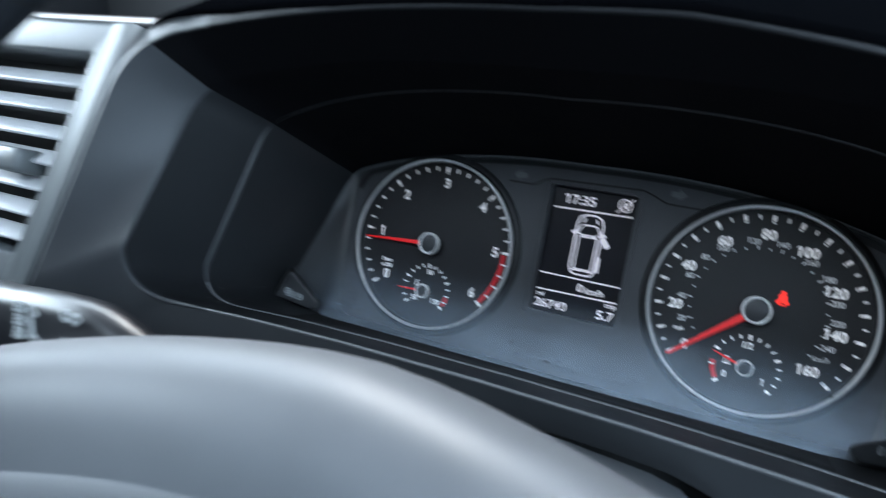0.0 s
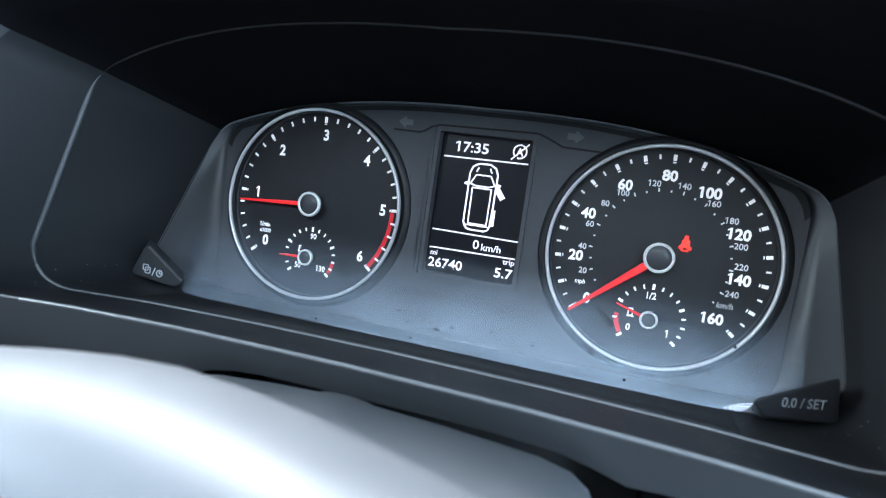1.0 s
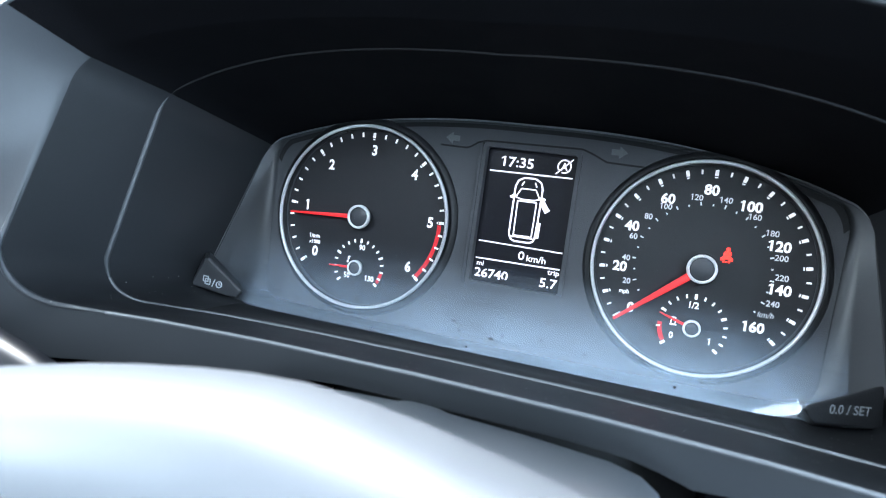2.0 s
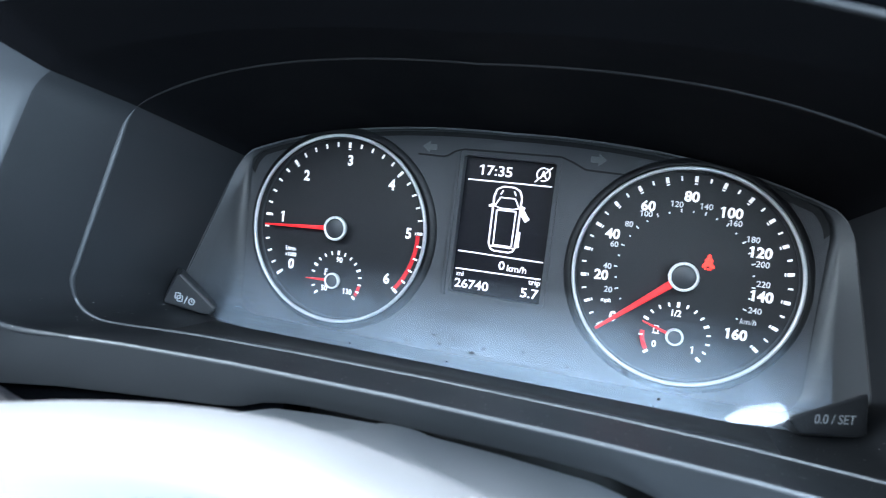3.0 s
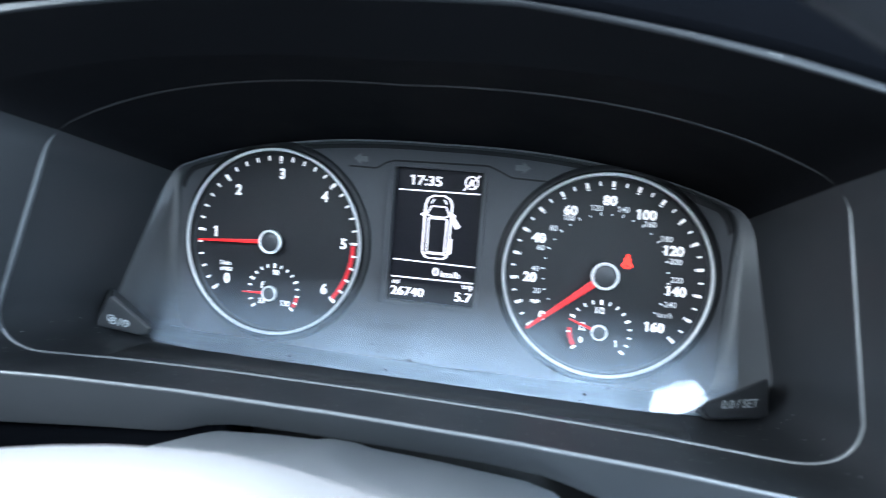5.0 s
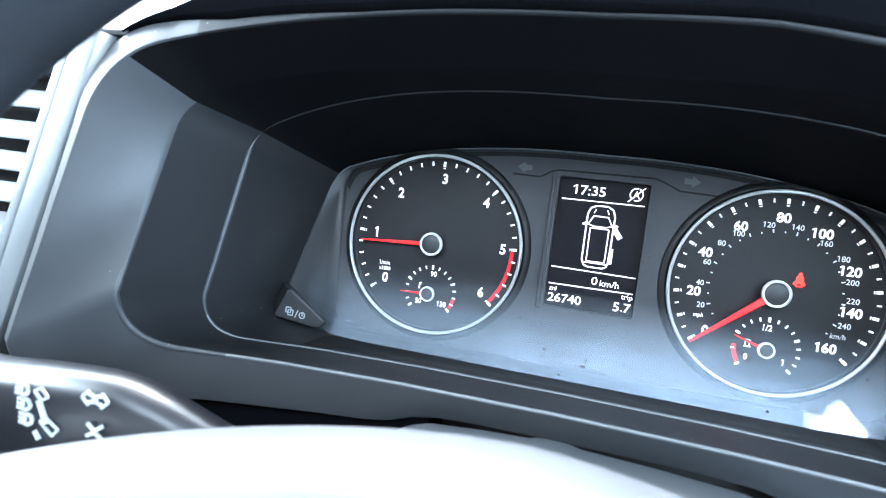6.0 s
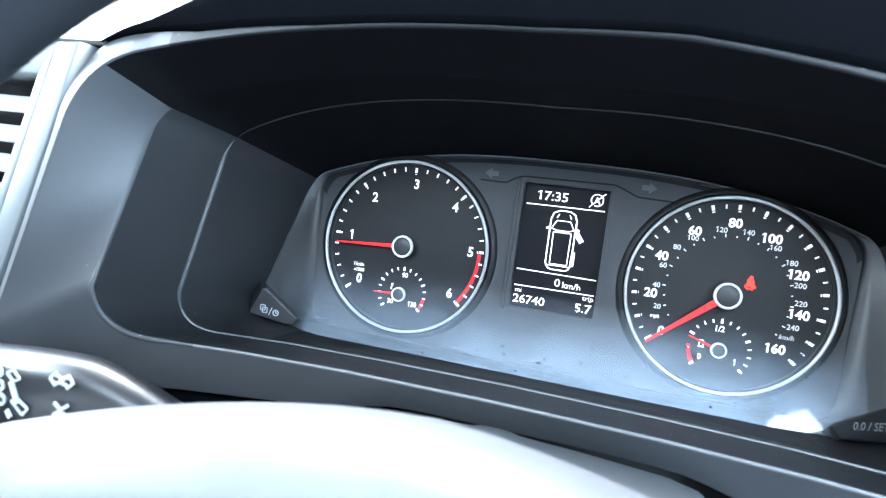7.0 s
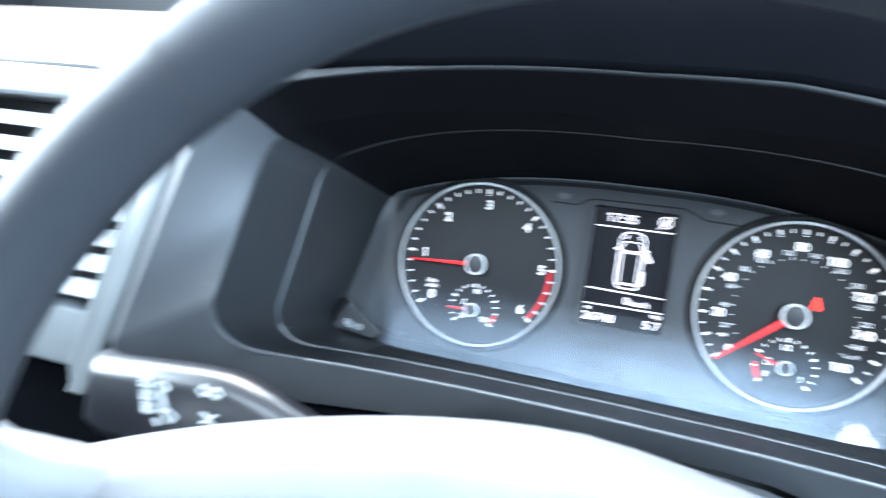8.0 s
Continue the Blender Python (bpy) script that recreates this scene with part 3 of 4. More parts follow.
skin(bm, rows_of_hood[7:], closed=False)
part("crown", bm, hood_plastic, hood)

# ---- instrument cluster ----
cluster = thing("instrument_cluster", "van instrument cluster with two dials and a lit display", "instrument cluster")
TX = -0.1855


def hole_plate(outer, holes, y, depth):
    bm = bmesh.new()
    edges = []
    for loop in [outer] + holes:
        vs = [bm.verts.new((x, y, z)) for x, z in loop]
        edges += [bm.edges.new((vs[i], vs[(i + 1) % len(vs)])) for i in range(len(vs))]
    bmesh.ops.triangle_fill(bm, edges=edges, use_beauty=True, use_dissolve=False)
    flat = list(bm.faces)
    ext = bmesh.ops.extrude_edge_only(bm, edges=edges)
    for g in ext["geom"]:
        if isinstance(g, bmesh.types.BMVert):
            g.co.y = y + depth
    bmesh.ops.recalc_face_normals(bm, faces=bm.faces)
    return bm


def circle(cx, cz, r, n=72):
    return [polar(cx, cz, r, 360 * k / n) for k in range(n)]


def rounded_rect(x0, z0, x1, z1, r, n=5):
    pts = []
    for cx, cz, a0 in ((x1 - r, z1 - r, 0), (x1 - r, z0 + r, 90), (x0 + r, z0 + r, 180), (x0 + r, z1 - r, 270)):
        pts += [polar(cx, cz, r, a0 + 90 * k / n) for k in range(n + 1)]
    return pts


LCD = (-0.1178, -0.0262, -0.0672, 0.0492)
bm = hole_plate([(p.x, p.z) for p in MASK], [circle(0, 0, 0.0512), circle(TX, 0, 0.0512), rounded_rect(*LCD, 0.002)], -0.001, 0.008)
part("mask", bm, mask_plastic, cluster, "dark grey matt panel between the dials", smooth=False)
bm = bmesh.new()
skin(bm, [[Vector((p.x, -0.001, p.z)) for p in MASK], between(MASK, FRONT, 0.06), between(MASK, FRONT, 0.5), FRONT])
part("side_frame", bm, frame_plastic, cluster, "grey sloping side of the cluster")
bm = bmesh.new()
upper = [p for p in MASK[47:N - 46]]
skin(bm, [[Vector((p.x, -0.0016, p.z - 0.0002)) for p in upper], [Vector((CX + (p.x - CX) * 0.985, -0.0016, p.z - 0.0026)) for p in upper]], closed=False)
part("shadow_gap", bm, seam_black, cluster, "black joint along the top of the cluster", smooth=False)
bm = bmesh.new()
lip_line = [(-0.1440, 0.0468), (-0.1290, 0.0466), (-0.1270, 0.0472), (-0.1225, 0.0502), (-0.118, 0.0515), (-0.066, 0.0522), (-0.060, 0.0500), (-0.053, 0.0468), (-0.030, 0.0462)]
stroke(bm, lip_line, 0.0010, -0.0013, -0.0005)
part("groove", bm, seam_black, cluster, smooth=False)


def dial(name, cx, label):
    bm = bmesh.new()
    disc(bm, cx, 0, 0.0, 0.0515)
    face = part(name, bm, dial_black, cluster, label, smooth=False)
    bm = bmesh.new()
    ring(bm, cx, 0, -0.0060, 0.0525, [(-0.0009, 0.0008), (-0.0009, 0.0), (-0.0006, -0.0006), (0.0, -0.0009), (0.0006, -0.0006), (0.0009, 0.0), (0.0010, 0.0008)])
    part("bezel_ring", bm, satin_chrome, face, "satin silver dial ring")
    bm = bmesh.new()
    ring(bm, cx, 0, -0.0052, 0.0524, [(-0.0009, 0.0052), (-0.0007, 0.0), (0.0009, 0.0), (0.0012, 0.0052)])
    part("dial_wall", bm, collar_black, face, "black wall behind the ring")
    bm = bmesh.new()
    ring(bm, cx, 0, -0.003, 0.0560, [(-0.0028, 0.002), (-0.0026, 0.0003), (-0.0008, 0.0), (0.0012, 0.0014), (0.0018, 0.002)])
    part("collar", bm, collar_black, face, "black collar round the ring")
    return face


def ticks(bm, cx, cz, r, angles, length, width, y=-0.0004):
    for a in angles:
        bar(bm, polar(cx, cz, r - length / 2, a), polar(cx, cz, r + length / 2, a), width, y, y + 0.0003)


def arc_band(bm, cx, cz, r0, r1, a0, a1, y, n=24):
    pts = [polar(cx, cz, r1, a0 + (a1 - a0) * k / n) for k in range(n + 1)] + [polar(cx, cz, r0, a1 - (a1 - a0) * k / n) for k in range(n + 1)]
    slab(bm, pts, y, y + 0.0003)


def needle(parent, cx, cz, degrees, length, tail, w, y, hub_r):
    bm = bmesh.new()
    p, q = polar(cx, cz, tail, degrees), polar(cx, cz, length, degrees)
    d = Vector((q[0] - p[0], q[1] - p[1])).normalized()
    n = Vector((-d.y, d.x))
    pts = [(p[0] + n.x * w / 2, p[1] + n.y * w / 2), (q[0] + n.x * w * 0.18, q[1] + n.y * w * 0.18), (q[0] - n.x * w * 0.18, q[1] - n.y * w * 0.18), (p[0] - n.x * w / 2, p[1] - n.y * w / 2)]
    slab(bm, pts, y, y + 0.0012, 0.0003)
    part("needle", bm, needle_red, parent, "bright red pointer")
    bm = bmesh.new()
    k = 1.15 if hub_r > 0.0061 else 0.9
    ring(bm, cx, cz, y, hub_r, [(-0.0006 * k, 0.0004), (-0.0006 * k, -0.0012), (0.0, -0.0017), (0.0006 * k, -0.0012), (0.0007 * k, 0.0004)], 48)
    part("needle_ring", bm, ring_grey, parent, "thin silver ring round the pointer's pivot")
    bm = bmesh.new()
    loops = [[(cx + r * hub_r * math.sin(2 * math.pi * k / 40), y + dy, cz + r * hub_r * math.cos(2 * math.pi * k / 40)) for k in range(40)] for r, dy in ((0.98, 0.004), (0.95, -0.0006), (0.8, -0.0012), (0.4, -0.0015), (0.05, -0.0016))]
    skin(bm, loops, caps=True)
    part("needle_cap", bm, hub_cap, parent, "dark pivot cap")


SPAN = 129.5
tach = dial("tachometer", TX, "black engine speed dial with white figures and a red zone")
bm = bmesh.new()
ticks(bm, TX, 0, 0.0481, [-SPAN + 2 * SPAN * k / 30 for k in range(31) if k % 5], 0.0026, 0.0011)
ticks(bm, TX, 0, 0.0478, [-SPAN + 2 * SPAN * k / 6 for k in range(7)], 0.0031, 0.0016)
ticks(bm, TX, 0, 0.0454, [-SPAN + 2 * SPAN * k / 6 for k in range(7)], 0.0006, 0.0014)
part("tick_marks", bm, print_white, tach, smooth=False)
bm = bmesh.new()
arc_band(bm, TX, 0, 0.0455, 0.0478, SPAN * 2 / 3 + 1.5, SPAN - 1.0, -0.0002)
part("red_zone", bm, print_red, tach, smooth=False)
for k, (x, z) in enumerate([(-0.2149, -0.0243), (-0.2239, 0.0027), (-0.2106, 0.0282), (-0.1841, 0.0393), (-0.1575, 0.0283), (-0.1444, 0.0026), (-0.1543, -0.0242)]):
    lettering(str(k), 0.0062, x, z, -0.0004, print_white, tach, bold=0.036)
lettering("1/min", 0.0026, -0.2163, -0.0153, -0.0004, print_white, tach, "caption")
lettering("x1000", 0.0024, -0.2158, -0.0188, -0.0004, print_white, tach, "caption")
needle(tach, TX - 0.001, 0.0, -93.5, 0.0455, 0.005, 0.0026, -0.0052, 0.0062)

temp = part("temperature_gauge", mesh_from((lambda b: (disc(b, TX + 0.0005, -0.0290, -0.0003, 0.0168, 48), b)[1])(bmesh.new()), dial_black, False), dial_black, cluster, "small coolant temperature gauge in the dial")
GX, GZ = TX + 0.0005, -0.0290
bm = bmesh.new()
ticks(bm, GX, GZ, 0.0150, [-128 + 256 * k / 16 for k in range(17) if k % 4], 0.0020, 0.0009, -0.0008)
ticks(bm, GX, GZ, 0.0150, [-128, -64, 0, 64, 128], 0.0026, 0.0013, -0.0008)
part("tick_marks", bm, print_white, temp, smooth=False)
bm = bmesh.new()
arc_band(bm, GX, GZ, 0.0138, 0.0158, 99, 122, -0.0007)
part("red_zone", bm, print_red, temp, smooth=False)
for body, x, z in (("90", -0.184, -0.0178), ("50", -0.1918, -0.0352), ("130", -0.1772, -0.0352)):
    lettering(body, 0.0033, x, z, -0.0008, print_white, temp)
bm = bmesh.new()
stroke(bm, [(-0.1922, -0.0270), (-0.1922, -0.0242), (-0.1908, -0.0242)], 0.0005, -0.0008, -0.0005)
bar(bm, (-0.1922, -0.0255), (-0.1911, -0.0255), 0.0005, -0.0008, -0.0005)
disc(bm, -0.1922, -0.0272, -0.0008, 0.0007, 12)
part("thermometer_symbol", bm, print_white, temp, smooth=False)
needle(temp, GX - 0.0008, GZ - 0.0010, -92, 0.0172, 0.003, 0.0016, -0.0035, 0.0040)

speedo = dial("speedometer", 0.0, "black speed dial with white and grey figures")
bm = bmesh.new()
ticks(bm, 0, 0, 0.0479, [-SPAN + 2 * SPAN * k / 32 for k in range(33) if k % 2], 0.0022, 0.0009)
ticks(bm, 0, 0, 0.0477, [-SPAN + 2 * SPAN * k / 16 for k in range(17)], 0.0029, 0.0016)
ticks(bm, 0, 0, 0.0454, [-SPAN + 2 * SPAN * k / 16 for k in range(17)], 0.0006, 0.0015)
part("tick_marks", bm, print_white, speedo, smooth=False)
MPH = 2 * SPAN / 160
bm = bmesh.new()
ticks(bm, 0, 0, 0.0322, [-SPAN + MPH * 0.6214 * k for k in range(20, 250, 20)], 0.0018, 0.0007)
ticks(bm, 0, 0, 0.0318, [-SPAN + MPH * 0.6214 * k for k in range(10, 260, 20)], 0.0010, 0.0007)
part("inner_tick_marks", bm, print_grey, speedo, smooth=False)
for v in range(0, 161, 20):
    r = 0.0392 - 0.0022 * v / 160
    x, z = polar(0, 0, r, -SPAN + MPH * v)
    dx, dz = {40: (-0.0008, 0), 80: (-0.001, 0.001), 100: (-0.0025, 0.0013), 120: (-0.001, 0), 140: (-0.0008, 0), 160: (-0.001, -0.0008)}.get(v, (0, 0))
    lettering(str(v), 0.0054, x + dx, z + dz, -0.0004, print_white, speedo, wide=1.0, bold=0.036)
for v, angle in zip(range(20, 241, 20), (-109, -90, -71, -52, -35.5, -12, 10, 35, 53, 73, 88, 109)):
    x, z = polar(0, 0, 0.0362 if abs(angle) > 15 else 0.0355, angle)
    dx, dz = {60: (0, -0.0004), 100: (0, -0.0011), 160: (-0.0006, -0.0011)}.get(v, (0, 0))
    lettering(str(v), 0.0030, x + dx, z + dz, -0.0004, print_grey, speedo, bold=0.018, wide=1.0)
lettering("mph", 0.0030, -0.0347, -0.0176, -0.0004, print_white, speedo, "caption", slant=0.1)
lettering("km/h", 0.0028, 0.0320, -0.0175, -0.0004, print_grey, speedo, "caption", slant=0.2, bold=0.0)
needle(speedo, 0.0, 0.0, -130.0, 0.0492, 0.006, 0.0038, -0.0062, 0.0064)

fuel = part("fuel_gauge", mesh_from((lambda b: (disc(b, 0.0, -0.0300, -0.0003, 0.0168, 48), b)[1])(bmesh.new()), dial_black, False), dial_black, cluster, "small fuel gauge in the dial, almost empty")
bm = bmesh.new()
ticks(bm, 0, -0.0300, 0.0158, [-128 + 256 * k / 16 for k in range(17) if k % 2 == 0 or k > 3], 0.0020, 0.0009, -0.0008)
ticks(bm, 0, -0.0300, 0.0157, [-128, -64, 0, 64, 128], 0.0026, 0.0013, -0.0008)
part("tick_marks", bm, print_white, fuel, smooth=False)
bm = bmesh.new()
arc_band(bm, 0, -0.0300, 0.0140, 0.0162, -124, -88, -0.0007)
part("red_zone", bm, print_red, fuel, smooth=False)
for body, x, z in (("1/2", -0.0004, -0.0186), ("0", -0.0089, -0.0353), ("1", 0.0089, -0.0353)):
    lettering(body, 0.0034, x, z, -0.0008, print_white, fuel)
bm = bmesh.new()
stroke(bm, [(-0.0098, -0.0297), (-0.0098, -0.0262), (-0.0078, -0.0262), (-0.0078, -0.0297)], 0.0005, -0.0008, -0.0005, True)
bar(bm, (-0.0104, -0.0299), (-0.0070, -0.0299), 0.0006, -0.0008, -0.0005)
part("pump_symbol", bm, print_white, fuel, smooth=False)
needle(fuel, 0.0, -0.0300, -71, 0.0168, 0.003, 0.0016, -0.0035, 0.0037)

# seat belt lamp: a plain seated outline with a belt
bm = bmesh.new()
disc(bm, 0.0108, 0.0118, -0.0009, 0.0011, 16)
slab(bm, [(0.0108 + p, q) for p, q in ((-0.0012, 0.0107), (0.0012, 0.0107), (0.0021, 0.0098), (0.0018, 0.0078), (0.0032, 0.0066), (0.0032, 0.0052), (0.0012, 0.0052), (0.0008, 0.0062), (-0.0008, 0.0062), (-0.0012, 0.0052), (-0.0032, 0.0052), (-0.0032, 0.0066), (-0.0018, 0.0078), (-0.0021, 0.0098))], -0.0009, -0.0003)
for x in (0.0094, 0.0108, 0.0122):
    bar(bm, (x, 0.0050), (x, 0.0041), 0.0009, -0.0009, -0.0003)
bmesh.ops.scale(bm, vec=(0.86, 1, 0.86), space=Matrix.Translation((-0.0108, 0, -0.0080)), verts=bm.verts)
part("belt_lamp", bm, lamp_red, speedo, "lit red seat belt warning lamp", smooth=False)


def arrow_lamp(x, z, s):
    bm = bmesh.new()
    slab(bm, [(x + s * 0.0042, z), (x, z + 0.0032), (x, z + 0.0015), (x - s * 0.0040, z + 0.0015), (x - s * 0.0040, z - 0.0015), (x, z - 0.0015), (x, z - 0.0032)][::int(s)], -0.0014, -0.0006)
    part("indicator_lamp", bm, lamp_off, cluster, "unlit grey arrow lamp", smooth=False)


arrow_lamp(-0.1375, 0.0512, -1)
arrow_lamp(-0.0475, 0.0525, 1)

# ---- display ----
x0, z0, x1, z1 = LCD
bm = bmesh.new()
slab(bm, rounded_rect(x0 - 0.0005, z0 - 0.0005, x1 + 0.0005, z1 + 0.0005, 0.002), 0.0035, 0.006)
display = part("display", bm, screen_dark, cluster, "dark lit information display", smooth=False)
bm = hole_plate(rounded_rect(x0 - 0.0016, z0 - 0.0016, x1 + 0.0016, z1 + 0.0016, 0.003), [rounded_rect(x0 + 0.0006, z0 + 0.0006, x1 - 0.0006, z1 - 0.0006, 0.0016)], -0.0024, 0.0065)
part("display_frame", bm, mask_plastic, display, smooth=False)
bm = bmesh.new()
slab(bm, [(x0 - 0.0030, z1 + 0.0002), (x0 - 0.0013, z1 + 0.0012), (x0 - 0.0014, z0 - 0.0012), (x0 - 0.0034, z0 - 0.0004)], -0.0034, -0.0008, 0.0004)
part("display_rim", bm, mask_plastic, display, "raised grey edge beside the display")
SY = 0.0030


def on_screen(body, h, x, z, bold=0.02, wide=1.12):
    lettering(body, h, x, z, SY, screen_glow, display, "readout", bold=bold, wide=wide)


on_screen("17:35", 0.0056, -0.1004, 0.0420)
on_screen("0", 0.0048, -0.0908, -0.0080)
on_screen("km/h", 0.0036, -0.0825, -0.0088)
on_screen("mi", 0.0026, -0.1131, -0.0155)
on_screen("26740", 0.0052, -0.1061, -0.0206)
on_screen("trip", 0.0036, -0.0722, -0.0150)
on_screen("5.7", 0.0052, -0.0741, -0.0207)
for a, b in (((-0.1152, 0.0362), (-0.0697, 0.0367)), ((-0.1158, -0.0030), (-0.0690, -0.0034)), ((-0.1160, -0.0128), (-0.0692, -0.0124))):
    bm = bmesh.new()
    bar(bm, a, b, 0.0008, SY, SY + 0.0003)
    part("rule", bm, screen_glow, display, smooth=False)
VX = -0.0920


def van_lines(pts, w, closed=False, name="van_outline"):
    bm = bmesh.new()
    stroke(bm, [(VX + a, z) for a, z in pts], w, SY, SY + 0.0003, closed)
    part(name, bm, screen_glow, display, smooth=False)


van_lines([(-0.0075, 0.003), (-0.0075, 0.029), (-0.0062, 0.0325), (-0.003, 0.0342), (0.003, 0.0342), (0.0062, 0.0325), (0.0075, 0.029), (0.0072, 0.003), (0.006, 0.0002), (0.004, -0.0006), (-0.004, -0.0006), (-0.006, 0.0002)], 0.0010, True)
van_lines([(-0.0066, 0.0235), (-0.004, 0.0283), (0.004, 0.0283), (0.0066, 0.0235), (0.0035, 0.0225), (-0.0035, 0.0225)], 0.0008, True)
van_lines([(-0.0050, 0.0026), (-0.0052, 0.0215), (0.0052, 0.0215), (0.0050, 0.0026)], 0.0008, True)
van_lines([(-0.0062, 0.0018), (0.0060, 0.0018)], 0.0007)
van_lines([(-0.0042, 0.0298), (-0.0030, 0.0322)], 0.0008)
van_lines([(0.0042, 0.0298), (0.0030, 0.0322)], 0.0008)
van_lines([(-0.0075, 0.0245), (-0.0098, 0.0232), (-0.0075, 0.0228)], 0.0009, True, "van_mirror")
van_lines([(0.0075, 0.0245), (0.0098, 0.0238), (0.0075, 0.0228)], 0.0009, True, "van_mirror")
bm = bmesh.new()
bar(bm, (VX + 0.0080, 0.0222), (VX + 0.0118, 0.0172), 0.0030, SY - 0.0001, SY + 0.0003)
part("open_door_symbol", bm, screen_glow, display, smooth=False)
bm = bmesh.new()
slab(bm, [(VX + 0.0068, 0.0110), (VX + 0.0090, 0.0110), (VX + 0.0090, 0.0026), (VX + 0.0064, 0.0020)], SY - 0.0001, SY + 0.0003)
part("sliding_door_symbol", bm, screen_glow, display, smooth=False)
bm = bmesh.new()
arc_band(bm, -0.0748, 0.0426, 0.0030, 0.0038, 20, 200, SY)
arc_band(bm, -0.0748, 0.0426, 0.0030, 0.0038, 225, 375, SY)
bar(bm, (-0.0790, 0.0382), (-0.0704, 0.0468), 0.0007, SY, SY + 0.0003)
part("engine_stop_symbol", bm, screen_glow, display, smooth=False)
lettering("A", 0.0042, -0.0748, 0.0424, SY, screen_glow, display, "engine_stop_letter")

# ---- clear cover ----
bm = bmesh.new()
grid = []
arch = [(p.x - CX, p.z) for p in FRONT[54:79]]
foot = [(p.x - CX, p.z) for p in FRONT[0:22]]


def at_h(pts, h):
    pts = sorted((abs(a), z) for a, z in pts)
    return float(np.interp(abs(h), [a for a, _ in pts], [z for _, z in pts]))


for j in range(41):
    v = j / 40
    line = []
    for i in range(181):
        h = -0.151 + 0.302 * i / 180
        zb, zt = at_h(foot, h) + 0.0008, min(at_h(arch, h), 0.062) - 0.0012
        bend = max(0.0, abs(h) - 0.108)
        tuck = 0.012 * min(1.0, max(0.0, (-h - 0.1285) / 0.014))
        bow = 0.075 * (math.hypot(bend, 0.003) - 0.003)
        line.append(Vector((CX + h, -0.0035 - 0.0545 * (1 - v) ** 0.98 + bow * (1 - v) ** 3 + tuck * (1 - v) ** 4, zb + (zt - zb) * v)))
    grid.append(line)
skin(bm, grid, closed=False)
for f in bm.faces:
    f.normal_flip() if f.normal.y > 0 else None
cover = part("clear_cover", bm, clear_cover, cluster, "clear curved cover with dust, wiping scratches and painted reflected haze")
cover.visible_shadow = False
for h, v, r in ((0.0524, 0.045, 0.0011), (0.005, 0.22, 0.0010), (0.024, 0.24, 0.0008), (-0.017, 0.20, 0.0008), (0.085, 0.07, 0.0007), (-0.06, 0.10, 0.0006), (0.105, 0.20, 0.0007)):
    zb, zt = at_h(foot, h), at_h(arch, h)
    bm = bmesh.new()
    disc(bm, CX + h, -0.0043 - 0.0545 * (1 - v) ** 0.98, zb + (zt - zb) * v, r, 10)
    part("dirt_speck", bm, seam_black, cover, smooth=False)

spots = random.Random(5)
for _ in range(22):
    h, v, s = spots.uniform(-0.03, 0.135), spots.uniform(0.03, 0.34), spots.uniform(0.00025, 0.0007)
    zb, zt = at_h(foot, h), at_h(arch, h)
    bm = bmesh.new()
    disc(bm, 0, 0, 0, s, 8)
    bmesh.ops.transform(bm, matrix=Matrix.Translation((CX + h, -0.0041 - 0.0545 * (1 - v) ** 0.98, zb + (zt - zb) * v)) @ Matrix.Diagonal((spots.uniform(1.0, 2.2), 1, 1, 1)), verts=bm.verts)
    part("dirt_speck", bm, seam_black, cover, smooth=False)

# ---- buttons ----
bm = bmesh.new()
slab(bm, [(-0.2508, -0.0324), (-0.2484, -0.0318), (-0.2272, -0.0466), (-0.2276, -0.0480), (-0.2300, -0.0510), (-0.2345, -0.0512), (-0.2562, -0.0484), (-0.2572, -0.0466)], 0, 0.014, 0.0012)
for v in bm.verts:
    if v.co.y > 0.01:
        v.co.x, v.co.z = v.co.x - 0.0095, v.co.z + 0.001
    v.co.y += -0.0530 + (v.co.x + 0.2400) * 0.10
left_button = part("button", bm, button_rubber, cluster, "black wedge button with a white clock symbol", smooth=False)
bm = bmesh.new()
for lines in ([(-0.2530, -0.0420), (-0.2530, -0.0448), (-0.2502, -0.0448), (-0.2502, -0.0420)], [(-0.2517, -0.0433), (-0.2517, -0.0462), (-0.2489, -0.0462), (-0.2489, -0.0433)]):
    stroke(bm, lines, 0.0006, 0, 0.0002, True)
bar(bm, (-0.2476, -0.0472), (-0.2460, -0.0430), 0.0006, 0, 0.0002)
arc_band(bm, -0.2435, -0.0455, 0.0013, 0.0019, 0, 360, 0)
stroke(bm, [(-0.2435, -0.0444), (-0.2435, -0.0456), (-0.2425, -0.0456)], 0.0005, 0, 0.0002)
for v in bm.verts:
    v.co.x += 0.0030
    v.co.y += -0.0533 + (v.co.x + 0.2400) * 0.10
part("button_symbol", bm, symbol_grey, left_button, smooth=False)
bm = bmesh.new()
slab(bm, [(0.0381, -0.0434), (0.0399, -0.0419), (0.0664, -0.0328), (0.0682, -0.0326), (0.0690, -0.0336), (0.0711, -0.0486), (0.0702, -0.0501), (0.0436, -0.0488), (0.0420, -0.0478)], 0, 0.022, 0.0012)
for v in bm.verts:
    if v.co.y > 0.01:
        v.co.x, v.co.z = v.co.x + 0.004, v.co.z - 0.009
    v.co.y += -0.0700 + (v.co.x - 0.040) * 0.62
right_button = part("button", bm, button_rubber, cluster, "black wedge reset button with pale lettering", smooth=False)
me = glyphs("0.0 / SET", 0.0037, 0.0565, -0.0426, 0, bold=0.012)
me.materials.clear()
me.materials.append(symbol_grey)
for v in me.vertices:
    v.co.y += -0.0704 + (v.co.x - 0.040) * 0.62
